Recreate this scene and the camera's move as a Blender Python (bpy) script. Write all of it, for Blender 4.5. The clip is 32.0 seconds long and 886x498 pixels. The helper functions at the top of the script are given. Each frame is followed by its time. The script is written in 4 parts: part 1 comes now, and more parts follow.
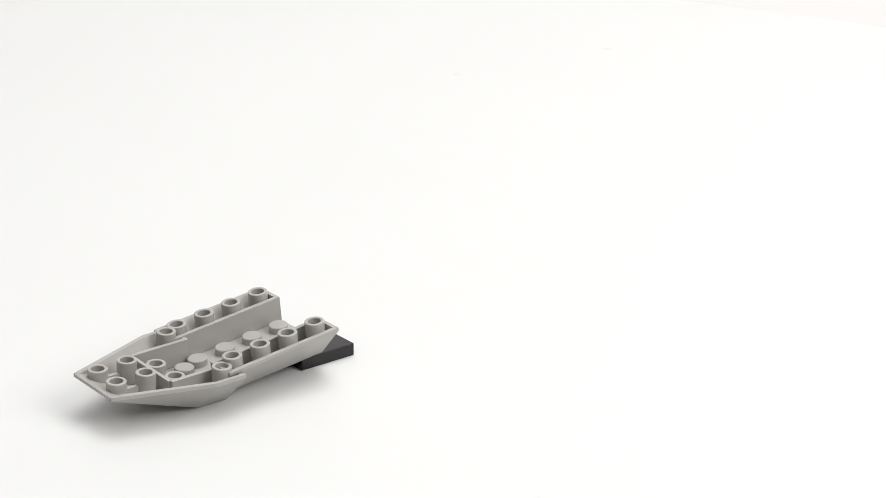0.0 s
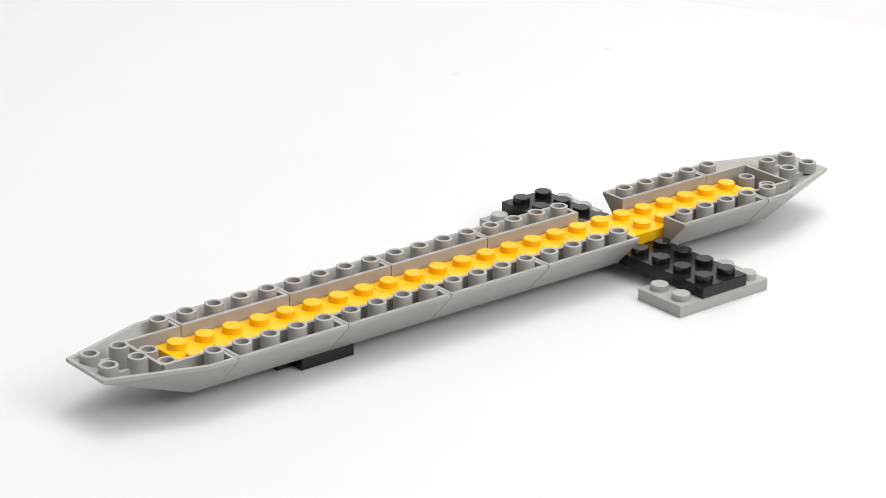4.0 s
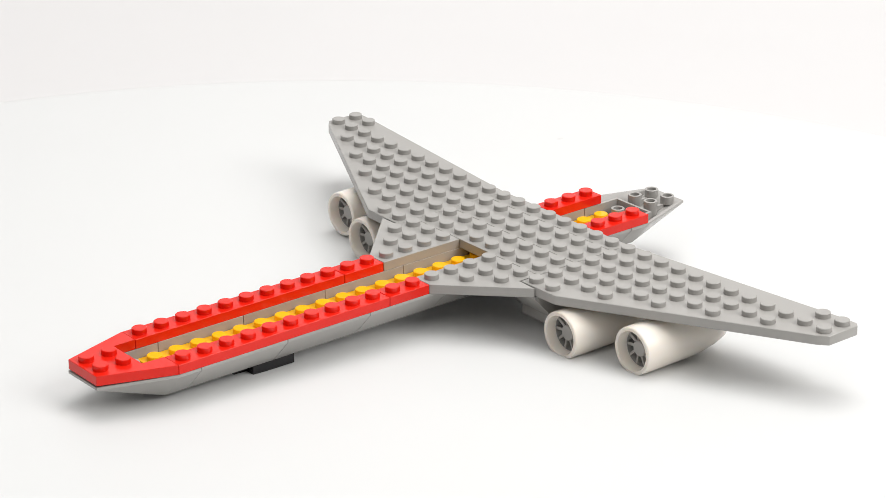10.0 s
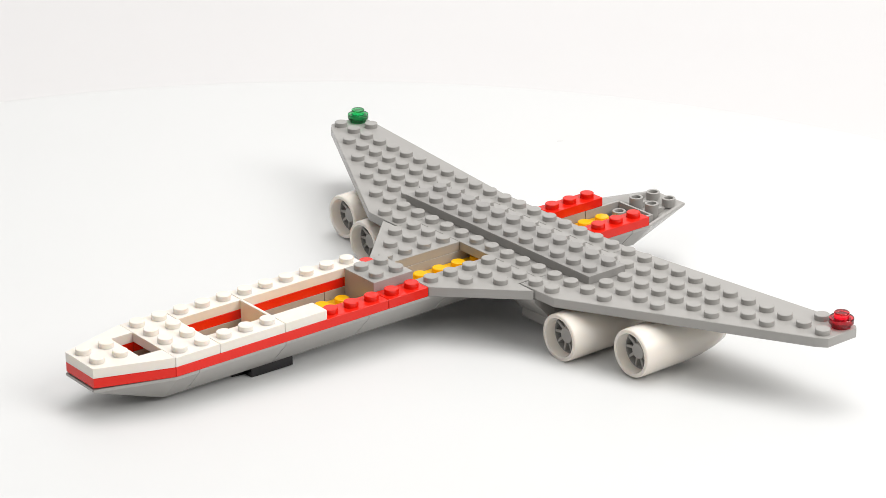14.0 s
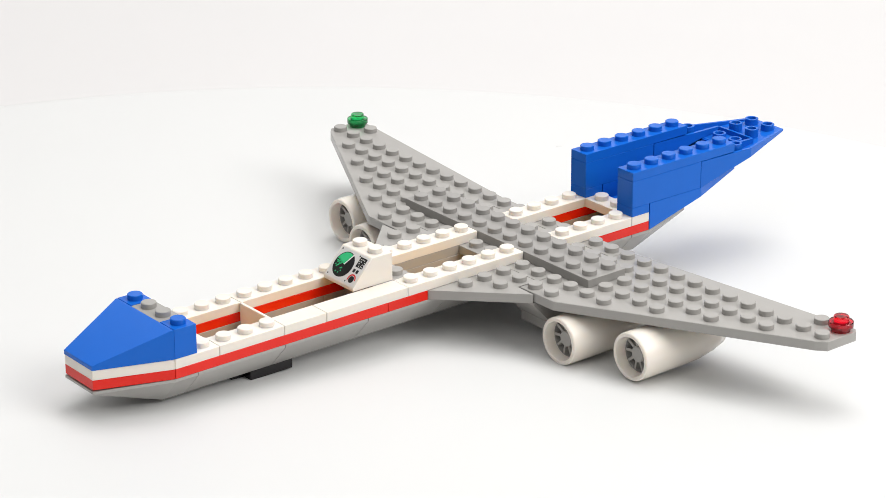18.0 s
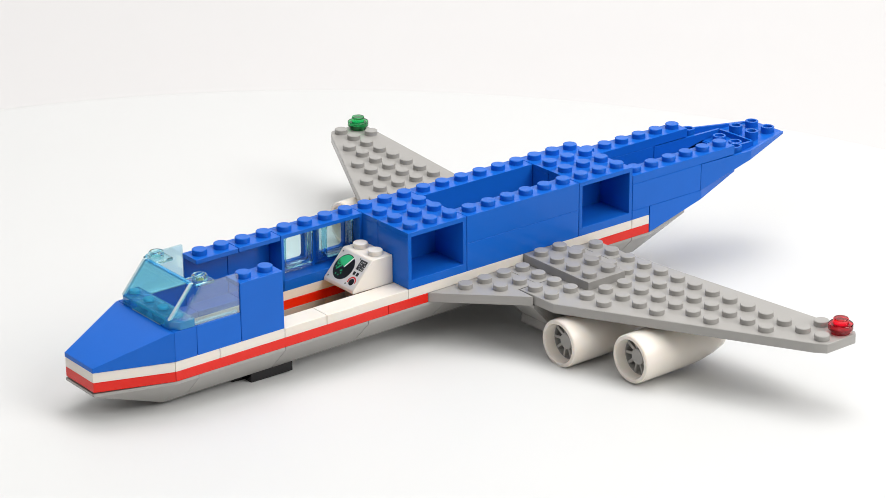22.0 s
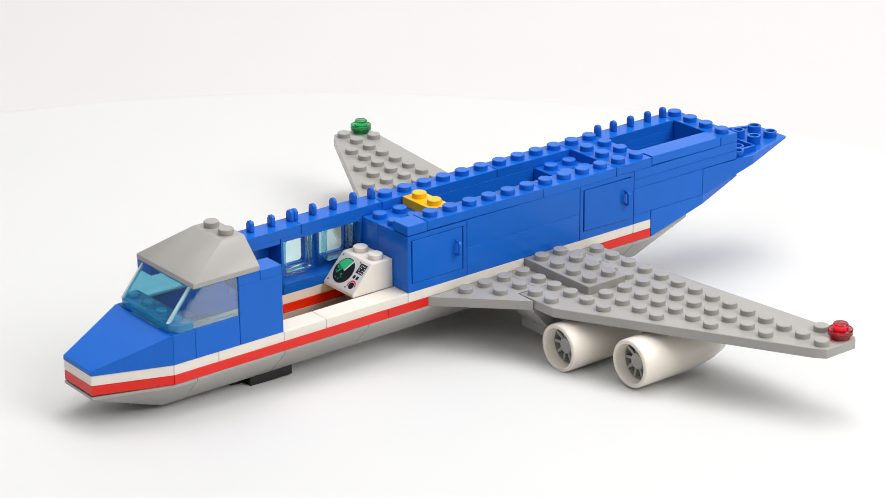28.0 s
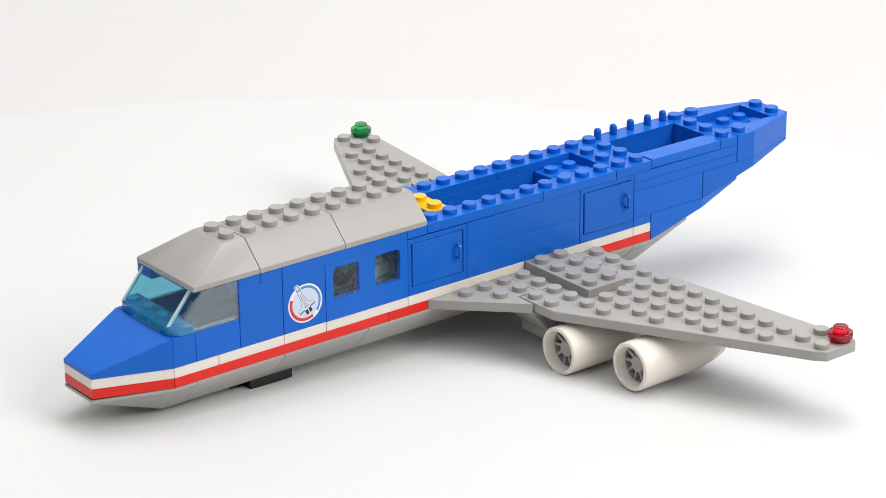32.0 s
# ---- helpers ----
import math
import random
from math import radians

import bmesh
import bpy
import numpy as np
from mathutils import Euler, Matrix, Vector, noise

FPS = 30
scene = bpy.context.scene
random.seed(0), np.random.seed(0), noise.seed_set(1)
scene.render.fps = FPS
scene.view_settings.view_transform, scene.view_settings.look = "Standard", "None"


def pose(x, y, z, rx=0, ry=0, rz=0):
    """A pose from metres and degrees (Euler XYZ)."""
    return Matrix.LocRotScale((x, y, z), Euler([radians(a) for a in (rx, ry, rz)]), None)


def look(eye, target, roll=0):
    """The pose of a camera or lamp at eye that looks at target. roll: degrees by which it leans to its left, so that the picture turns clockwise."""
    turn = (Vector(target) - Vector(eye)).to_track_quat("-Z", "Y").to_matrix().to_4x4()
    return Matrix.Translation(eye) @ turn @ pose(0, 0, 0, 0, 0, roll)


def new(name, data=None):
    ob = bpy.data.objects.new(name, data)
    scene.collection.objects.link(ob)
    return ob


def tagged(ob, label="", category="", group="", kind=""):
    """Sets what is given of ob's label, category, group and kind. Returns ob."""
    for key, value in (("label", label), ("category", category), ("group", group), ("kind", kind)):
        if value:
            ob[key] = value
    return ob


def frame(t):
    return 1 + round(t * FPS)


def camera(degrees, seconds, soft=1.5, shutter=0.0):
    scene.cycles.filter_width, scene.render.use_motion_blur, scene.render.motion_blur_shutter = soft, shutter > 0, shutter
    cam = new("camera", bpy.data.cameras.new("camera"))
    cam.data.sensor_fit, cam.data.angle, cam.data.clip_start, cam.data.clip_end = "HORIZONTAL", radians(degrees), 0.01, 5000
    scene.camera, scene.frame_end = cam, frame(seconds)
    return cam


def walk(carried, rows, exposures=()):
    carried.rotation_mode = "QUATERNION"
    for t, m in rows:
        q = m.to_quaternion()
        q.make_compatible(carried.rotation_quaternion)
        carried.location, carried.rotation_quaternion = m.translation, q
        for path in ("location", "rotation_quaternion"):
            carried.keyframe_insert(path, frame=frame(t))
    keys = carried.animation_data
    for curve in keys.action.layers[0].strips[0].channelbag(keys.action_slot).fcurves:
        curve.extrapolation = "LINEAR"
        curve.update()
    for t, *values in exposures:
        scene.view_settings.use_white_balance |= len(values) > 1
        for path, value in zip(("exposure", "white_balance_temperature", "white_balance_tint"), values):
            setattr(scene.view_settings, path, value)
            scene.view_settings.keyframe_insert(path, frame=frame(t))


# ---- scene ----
# ---- camera and its path ----
cam = camera(19.5, 32.0, soft=0.65)
PATH = [
    (0.0, pose(-0.28091, -0.46926, 0.25570, 68.605, -0.803, -39.211)),
    (8.3, pose(-0.28091, -0.46926, 0.25570, 68.605, -0.803, -39.211)),
    (8.4, pose(-0.28091, -0.46926, 0.25570, 68.605, -0.803, -39.211)),
    (8.5, pose(-0.29258, -0.48399, 0.26124, 68.804, -0.825, -39.374)),
    (8.6, pose(-0.30850, -0.50407, 0.26880, 69.075, -0.856, -39.597)),
    (8.7, pose(-0.32548, -0.52550, 0.27685, 69.365, -0.888, -39.835)),
    (8.8, pose(-0.34245, -0.54692, 0.28491, 69.654, -0.921, -40.072)),
    (8.9, pose(-0.35837, -0.56701, 0.29246, 69.925, -0.951, -40.295)),
    (9.0, pose(-0.37322, -0.58575, 0.29951, 70.178, -0.980, -40.503)),
    (9.1, pose(-0.38277, -0.59780, 0.30404, 70.341, -0.998, -40.637)),
    (9.2, pose(-0.38701, -0.60316, 0.30605, 70.414, -1.006, -40.696)),
    (9.42, pose(-0.38701, -0.60316, 0.30605, 70.414, -1.006, -40.696)),
    (9.52, pose(-0.38063, -0.60438, 0.31650, 69.630, -0.997, -40.302)),
    (10.0, pose(-0.38140, -0.60324, 0.31774, 69.564, -1.213, -40.311)),
    (10.8, pose(-0.38256, -0.60154, 0.31959, 69.468, -1.536, -40.323)),
    (13.0, pose(-0.38217, -0.60151, 0.32032, 69.442, -1.492, -40.319)),
    (16.5, pose(-0.38341, -0.60167, 0.31732, 69.708, -1.615, -40.345)),
    (19.0, pose(-0.38352, -0.60173, 0.31688, 69.778, -1.642, -40.340)),
    (22.2, pose(-0.38360, -0.60322, 0.31737, 69.819, -1.591, -40.295)),
    (22.8, pose(-0.38083, -0.60442, 0.31822, 69.760, -1.634, -40.065)),
    (25.2, pose(-0.38072, -0.60503, 0.31831, 69.796, -1.631, -40.026)),
    (28.0, pose(-0.37921, -0.60586, 0.31757, 69.873, -1.624, -39.904)),
    (32.0, pose(-0.37941, -0.60620, 0.31741, 69.964, -1.586, -39.912)),
]
walk(cam, PATH)

# ---- light: a photo studio with softboxes overhead and one over the camera, the room behind them dim ----
scene.view_settings.exposure = 0.27
world = bpy.data.worlds.new("studio_light")
scene.world = world
world.use_nodes = True
world.node_tree.nodes["Background"].inputs[0].default_value = (1.0, 0.99, 0.985, 1)
world.node_tree.nodes["Background"].inputs[1].default_value = 0.11


def softbox(name, eye, target, size, watts, tint=(1, 0.98, 0.96)):
    data = bpy.data.lights.new(name, "AREA")
    data.shape, data.size, data.size_y, data.energy, data.color = "RECTANGLE", size[0], size[1], watts, tint
    ob = new(name, data)
    ob.matrix_world = look(eye, target)
    return ob


softbox("softbox_key", (0.40, 0.16, 1.2), (0.15, 0.02, 0.0), (0.5, 0.5), 2.6, (1, 0.993, 0.985))
softbox("softbox_overhead", (0.48, 0.06, 1.4), (0.47, 0.04, 0.0), (1.6, 1.6), 15.6, (1, 0.993, 0.985))
softbox("softbox_front", (0.52, -0.92, 0.8), (0.15, 0.0, 0.03), (0.8, 0.7), 8.4, (1, 0.985, 0.97))
softbox("softbox_side", (-0.66, -0.36, 0.85), (0.08, 0.0, 0.0), (0.6, 0.6), 2.0, (1, 0.985, 0.97))


# ---- materials ----
def nodes_of(name):
    m = bpy.data.materials.new(name)
    m.use_nodes = True
    nt = m.node_tree
    return m, nt, nt.nodes["Principled BSDF"]


def plastic(name, rgb, rough=0.22, vary=0.05, shine=0.4):
    """Glossy moulded plastic: slight tone change from piece to piece, faint handling marks in the gloss, fine unevenness."""
    m, nt, b = nodes_of(name)
    co = nt.nodes.new("ShaderNodeTexCoord")
    info = nt.nodes.new("ShaderNodeObjectInfo")
    marks = nt.nodes.new("ShaderNodeTexNoise")
    marks.inputs["Scale"].default_value, marks.inputs["Detail"].default_value = 120.0, 2.0
    fine = nt.nodes.new("ShaderNodeTexNoise")
    fine.inputs["Scale"].default_value, fine.inputs["Detail"].default_value = 110.0, 1.0
    nt.links.new(co.outputs["Object"], marks.inputs["Vector"])
    nt.links.new(co.outputs["Object"], fine.inputs["Vector"])
    hsv = nt.nodes.new("ShaderNodeHueSaturation")
    hsv.inputs["Color"].default_value = (*rgb, 1)
    mix = nt.nodes.new("ShaderNodeMath")
    mix.operation = "ADD"
    nt.links.new(info.outputs["Random"], mix.inputs[0])
    nt.links.new(marks.outputs["Fac"], mix.inputs[1])
    val = nt.nodes.new("ShaderNodeMapRange")
    val.inputs["From Min"].default_value, val.inputs["From Max"].default_value = 0.3, 1.7
    val.inputs["To Min"].default_value, val.inputs["To Max"].default_value = 1 - vary, 1 + vary
    nt.links.new(mix.outputs[0], val.inputs["Value"])
    nt.links.new(val.outputs["Result"], hsv.inputs["Value"])
    nt.links.new(hsv.outputs["Color"], b.inputs["Base Color"])
    rr = nt.nodes.new("ShaderNodeMapRange")
    rr.inputs["To Min"].default_value, rr.inputs["To Max"].default_value = rough * 0.9, rough * 1.25
    nt.links.new(marks.outputs["Fac"], rr.inputs["Value"])
    nt.links.new(rr.outputs["Result"], b.inputs["Roughness"])
    bump = nt.nodes.new("ShaderNodeBump")
    bump.inputs["Strength"].default_value, bump.inputs["Distance"].default_value = 0.05, 0.0004
    nt.links.new(fine.outputs["Fac"], bump.inputs["Height"])
    nt.links.new(bump.outputs["Normal"], b.inputs["Normal"])
    b.inputs["IOR"].default_value = 1.46
    b.inputs["Specular IOR Level"].default_value = shine
    return m


def clear_plastic(name, rgb, rough=0.03, clear=1.0):
    m, nt, b = nodes_of(name)
    b.inputs["Base Color"].default_value = (*rgb, 1)
    b.inputs["Transmission Weight"].default_value = clear
    b.inputs["Roughness"].default_value = rough
    b.inputs["IOR"].default_value = 1.5
    return m


def sheet_glass(name, rgb, rough=0.02, haze_share=0.0, gloss_least=0.03, haze_rgb=(0.50, 0.86, 0.95), gloss_most=0.32):
    """A thin clear sheet: light passes straight through, tinted, with a mirror gloss on top and a painted haze for pale
    reflections.
    """
    m, nt, b = nodes_of(name)
    nt.nodes.remove(b)
    tint = nt.nodes.new("ShaderNodeBsdfTransparent")
    tint.inputs["Color"].default_value = (*rgb, 1)
    gloss = nt.nodes.new("ShaderNodeBsdfGlossy")
    gloss.inputs["Roughness"].default_value = rough
    edge = nt.nodes.new("ShaderNodeLayerWeight")
    edge.inputs["Blend"].default_value = 0.25
    sheen = nt.nodes.new("ShaderNodeMapRange")
    sheen.inputs["To Min"].default_value, sheen.inputs["To Max"].default_value = gloss_least, gloss_most
    nt.links.new(edge.outputs["Facing"], sheen.inputs["Value"])
    mix = nt.nodes.new("ShaderNodeMixShader")
    nt.links.new(sheen.outputs["Result"], mix.inputs["Fac"])
    nt.links.new(tint.outputs[0], mix.inputs[1])
    nt.links.new(gloss.outputs[0], mix.inputs[2])
    # diffuse haze painted over the clear sheet, standing in for pale room reflections
    haze = nt.nodes.new("ShaderNodeBsdfDiffuse")
    haze.inputs["Color"].default_value = (*haze_rgb, 1)
    dull = nt.nodes.new("ShaderNodeMixShader")
    dull.inputs["Fac"].default_value = haze_share
    nt.links.new(mix.outputs[0], dull.inputs[1])
    nt.links.new(haze.outputs[0], dull.inputs[2])
    mix = dull
    nt.links.new(mix.outputs[0], nt.nodes["Material Output"].inputs["Surface"])
    return m


def matt(name, rgb, rough=0.7, scale=30.0, vary=0.03, bump=0.0):
    m, nt, b = nodes_of(name)
    co = nt.nodes.new("ShaderNodeTexCoord")
    n = nt.nodes.new("ShaderNodeTexNoise")
    n.inputs["Scale"].default_value, n.inputs["Detail"].default_value = scale, 6.0
    nt.links.new(co.outputs["Object"], n.inputs["Vector"])
    ramp = nt.nodes.new("ShaderNodeMapRange")
    ramp.inputs["To Min"].default_value, ramp.inputs["To Max"].default_value = 1 - vary, 1 + vary
    nt.links.new(n.outputs["Fac"], ramp.inputs["Value"])
    hsv = nt.nodes.new("ShaderNodeHueSaturation")
    hsv.inputs["Color"].default_value = (*rgb, 1)
    nt.links.new(ramp.outputs["Result"], hsv.inputs["Value"])
    nt.links.new(hsv.outputs["Color"], b.inputs["Base Color"])
    b.inputs["Roughness"].default_value = rough
    if bump:
        bn = nt.nodes.new("ShaderNodeBump")
        bn.inputs["Strength"].default_value, bn.inputs["Distance"].default_value = bump, 0.001
        nt.links.new(n.outputs["Fac"], bn.inputs["Height"])
        nt.links.new(bn.outputs["Normal"], b.inputs["Normal"])
    return m


GREY = plastic("grey_plastic", (0.365, 0.354, 0.336))
DGREY = plastic("deep_grey_plastic", (0.33, 0.32, 0.306))
BLUE = plastic("blue_plastic", (0.008, 0.128, 0.580), 0.17, 0.05, 0.22)
RED = plastic("red_plastic", (0.72, 0.014, 0.005), 0.2)
YELLOW = plastic("yellow_plastic", (0.90, 0.49, 0.007))
WHITE = plastic("white_plastic", (0.80, 0.745, 0.675), 0.22, 0.03)
deep = WHITE.node_tree.nodes["Principled BSDF"]
deep.inputs["Subsurface Weight"].default_value, deep.inputs["Subsurface Scale"].default_value = 0.25, 0.002
deep.inputs["Subsurface Radius"].default_value = (1.0, 0.75, 0.5)
BLACK = plastic("black_plastic", (0.012, 0.011, 0.012), 0.18)
# milky foot strip; on the corner bars it paints the bright line of a clear edge
FROST_GLINT = clear_plastic("cloudy_glint_plastic", (0.78, 0.92, 0.94), 0.2, 0.35)
LEDGE = clear_plastic("deep_aqua_plastic", (0.07, 0.60, 1.0), 0.04, 0.68)
# lighter copy of the ledge plastic: bright spots in the ledge painted as colour
BUMP = clear_plastic("aqua_glint_plastic", (0.14, 0.80, 1.0), 0.03, 0.6)
AQUA = clear_plastic("clear_aqua_plastic", (0.62, 0.93, 0.97))
COLLAR = clear_plastic("teal_edge_plastic", (0.36, 0.72, 0.84))
PANE = sheet_glass("clear_pane_plastic", (0.82, 0.935, 0.955), 0.04, 0.01, 0.02, (0.55, 0.60, 0.60), 0.11)
RIM = sheet_glass("aqua_rim_plastic", (0.86, 0.95, 0.97), 0.03, 0.025, 0.05, (0.50, 0.75, 0.85))
SHEET = sheet_glass("aqua_sheet_plastic", (0.60, 0.905, 0.985), 0.02, 0.02, 0.03, (0.40, 0.80, 1.0))
# side panes: same clear plastic, its grey reflection put into tint and haze
SIDE = sheet_glass("sheen_sheet_plastic", (0.76, 0.91, 0.95), 0.03, 0.05, 0.09, (0.62, 0.68, 0.74))
CLEAR_GREEN = clear_plastic("clear_green_plastic", (0.02, 0.55, 0.14))
CLEAR_RED = clear_plastic("clear_red_plastic", (0.92, 0.012, 0.03))
INK = matt("printed_black", (0.012, 0.012, 0.012), 0.35)
INK_GREEN = matt("printed_green", (0.04, 0.56, 0.22), 0.35)
INK_SILVER = matt("printed_silver", (0.68, 0.67, 0.65), 0.3)
INK_RED = matt("printed_red", (0.66, 0.03, 0.03), 0.35)
INK_WHITE = matt("printed_white", (0.85, 0.85, 0.83), 0.35)
INK_BLUE = matt("printed_blue", (0.08, 0.25, 0.62), 0.35)
INK_PALE = matt("printed_pale_blue", (0.62, 0.70, 0.85), 0.35)
PAPER = matt("white_paper", (0.665, 0.655, 0.652), 0.75, 9.0, 0.012)
SMUDGE = matt("grey_smudge", (0.64, 0.64, 0.63), 0.7)
BOARD = matt("white_board", (0.668, 0.673, 0.667), 0.5, 14.0, 0.012)

# ---- mesh helpers: x and y in studs of 8 mm, z in plates of 3.2 mm ----
U, H = 0.008, 0.0032
GAP = 0.00009
STUD_R, STUD_H = 0.0024, 0.0017
SEG = 24


def finish(bm, name, material, smooth=True):
    me = bpy.data.meshes.new(name)
    bmesh.ops.recalc_face_normals(bm, faces=bm.faces)
    bm.to_mesh(me)
    bm.free()
    for m in material if isinstance(material, (list, tuple)) else (material,):
        me.materials.append(m)
    if smooth:
        me.polygons.foreach_set("use_smooth", [True] * len(me.polygons))
        me.set_sharp_from_angle(angle=radians(32))
    return me


def part(name, me, parent, label=""):
    ob = new(name, me)
    ob.parent = parent
    return tagged(ob, label=label)


def hull(bm, pts, bevel=0.00014):
    """A convex solid over points in studs and plates, with softened edges."""
    tmp = bmesh.new()
    vs = [tmp.verts.new((x * U, y * U, z * H)) for x, y, z in pts]
    res = bmesh.ops.convex_hull(tmp, input=vs)
    bmesh.ops.delete(tmp, geom=[g for g in res["geom_interior"] if isinstance(g, bmesh.types.BMVert)], context="VERTS")
    bmesh.ops.dissolve_limit(tmp, angle_limit=0.01, verts=tmp.verts[:], edges=tmp.edges[:])
    if bevel:
        bmesh.ops.bevel(tmp, geom=tmp.edges[:], offset=bevel, segments=1, affect="EDGES", profile=0.5)
    add_mesh(bm, tmp)


def add_mesh(bm, tmp):
    at = [bm.verts.new(v.co) for v in tmp.verts]
    tmp.verts.index_update()
    for f in tmp.faces:
        try:
            bm.faces.new([at[v.index] for v in f.verts])
        except ValueError:
            pass
    tmp.free()


def prism(bm, outline, z0, z1, bevel=0.00013, shrink=GAP):
    """An upright solid over an outline (counter-clockwise, studs), drawn in by the gap between neighbours."""
    n = len(outline)
    pts = []
    for i in range(n):
        p, a, b = Vector(outline[i]) * U, Vector(outline[i - 1]) * U, Vector(outline[(i + 1) % n]) * U
        d1, d2 = (p - a).normalized(), (b - p).normalized()
        n1, n2 = Vector((-d1.y, d1.x)), Vector((-d2.y, d2.x))
        k = n1 + n2
        pts.append(p + k * (shrink / max(0.2, k.dot(n1))))
    tmp = bmesh.new()
    low = [tmp.verts.new((p.x, p.y, z0 * H)) for p in pts]
    top = [tmp.verts.new((p.x, p.y, z1 * H - 0.00001)) for p in pts]
    tmp.faces.new(top)
    tmp.faces.new(low[::-1])
    for i in range(n):
        j = (i + 1) % n
        tmp.faces.new((low[i], low[j], top[j], top[i]))
    if bevel:
        bmesh.ops.bevel(tmp, geom=tmp.edges[:], offset=bevel, segments=1, affect="EDGES", profile=0.5)
    add_mesh(bm, tmp)


def box(bm, x0, y0, z0, x1, y1, z1, bevel=0.00013, shrink=GAP):
    prism(bm, [(x0, y0), (x1, y0), (x1, y1), (x0, y1)], z0, z1, bevel, shrink)


def lathe(bm, profile, m, seg=SEG, cap0=False, cap1=False):
    """Turns a profile of (radius, height) in metres about the z axis of the pose m."""
    rings = []
    for r, z in profile:
        rings.append([bm.verts.new(m @ Vector((r * math.cos(2 * math.pi * i / seg), r * math.sin(2 * math.pi * i / seg), z))) for i in range(seg)])
    for a, b in zip(rings, rings[1:]):
        for i in range(seg):
            j = (i + 1) % seg
            bm.faces.new((a[i], a[j], b[j], b[i]))
    if cap0:
        bm.faces.new(rings[0][::-1])
    if cap1:
        bm.faces.new(rings[-1])


def stud(bm, x, y, z):
    lathe(bm, [(STUD_R, -0.0006), (STUD_R, STUD_H - 0.00018), (STUD_R - 0.0002, STUD_H)], Matrix.Translation((x * U, y * U, z * H)), cap1=True)


def hollow_stud(bm, x, y, z, deep=0.0):
    """A tube-shaped stud whose wall may run down into the piece."""
    low = -deep * H - 0.0001
    lathe(bm, [(STUD_R, low), (STUD_R, STUD_H - 0.00012), (STUD_R - 0.00015, STUD_H), (0.0017, STUD_H), (0.00158, STUD_H - 0.00012), (0.00155, low + 0.0003)],
          Matrix.Translation((x * U, y * U, z * H)), cap1=True)


# ---- the turntable, the paper sweep and the room round it ----
def setting():
    bm = bmesh.new()
    lathe(bm, [(0.001, 0.0), (0.15, 0.0), (0.332, 0.0), (0.336, -0.0004), (0.339, -0.0016), (0.3405, -0.0035), (0.341, -0.006), (0.341, -0.012), (0.001, -0.012)], Matrix.Identity(4), 160, cap0=True, cap1=True)
    ob = new("turntable", finish(bm, "turntable", BOARD))
    ob.location = (0.077, -0.044, 0)
    table = ob
    tagged(ob, "round white turntable board on a white paper sweep", "turntable")
    bm = bmesh.new()
    lathe(bm, [(0.02, 0), (0.12, 0.0), (0.12, 0.018), (0.02, 0.018)], Matrix.Identity(4), 64)
    foot = part("foot", finish(bm, "foot", BOARD), ob)
    foot.location = (0, 0, -0.030)
    for k, (x, y, r) in enumerate(((0.1586, 0.1635, 0.0011), (0.2178, 0.155, 0.0012))):
        bm = bmesh.new()
        lathe(bm, [(r, 0.0), (r * 0.8, 0.00008)], Matrix.Translation((x, y, 0)) @ Matrix.Diagonal((1.3, 0.8, 1, 1)), 14, cap1=True)
        part("smudge", finish(bm, "smudge", SMUDGE), ob, "small grey smudge")
    # paper: flat under the turntable, rising in a curve behind it
    away = Vector((0.61, 0.79, 0)).normalized()
    side = Vector((away.y, -away.x, 0))
    bm = bmesh.new()
    prof = [(-1.7, 0.0), (-0.6, 0.0), (0.35, 0.0)]
    for i in range(1, 13):
        a = math.pi / 2 * i / 12
        prof.append((0.35 + 0.6 * math.sin(a), 0.6 * (1 - math.cos(a))))
    prof.append((0.95, 2.0))
    rows = []
    for d, h in prof:
        rows.append([bm.verts.new(Vector((0.11, 0, 0)) + away * d + side * s + Vector((0, 0, h - 0.03))) for s in (-1.6, 1.6)])
    for a, b in zip(rows, rows[1:]):
        bm.faces.new((a[0], a[1], b[1], b[0]))
    tagged(new("backdrop", finish(bm, "backdrop", PAPER)), "seamless white paper sweep", "backdrop", kind="structure")
    bm = bmesh.new()
    q = [bm.verts.new((x, y, -0.08)) for x, y in ((-4, -4), (4, -4), (4, 4), (-4, 4))]
    bm.faces.new(q)
    tagged(new("floor", finish(bm, "floor", PAPER)), "white studio tabletop", "floor", kind="structure")

    return table


turntable = setting()

# ---- the aeroplane and its bricks ----
plane = new("toy_airplane")
plane.location = (0, 0, 0.0128)
tagged(plane, "building-brick airliner being assembled in blue, white, red and grey", "toy airplane")
PIECES = []
MESHES = {}


def place(name, key, build, at, material, since=0.0, label="", turn=0.0, poses=(), roll=0.0, pitch=0.0):
    """One brick: the mesh is made once for each key and shared. at: its corner in studs and plates. since: when it is put on."""
    if key not in MESHES:
        bm = bmesh.new()
        build(bm)
        MESHES[key] = finish(bm, name, material)
    ob = part(name, MESHES[key], plane, label)
    ob.matrix_basis = pose(at[0] * U, at[1] * U, at[2] * H, roll, pitch, turn)
    PIECES.append((ob, since, ob.matrix_basis.copy(), poses))
    return ob


def sub(name, key, build, material, parent, label=""):
    """A piece of a brick, its mesh shared between alike ones."""
    if key not in MESHES:
        bm = bmesh.new()
        build(bm)
        MESHES[key] = finish(bm, name, material)
    return part(name, MESHES[key], parent, label)


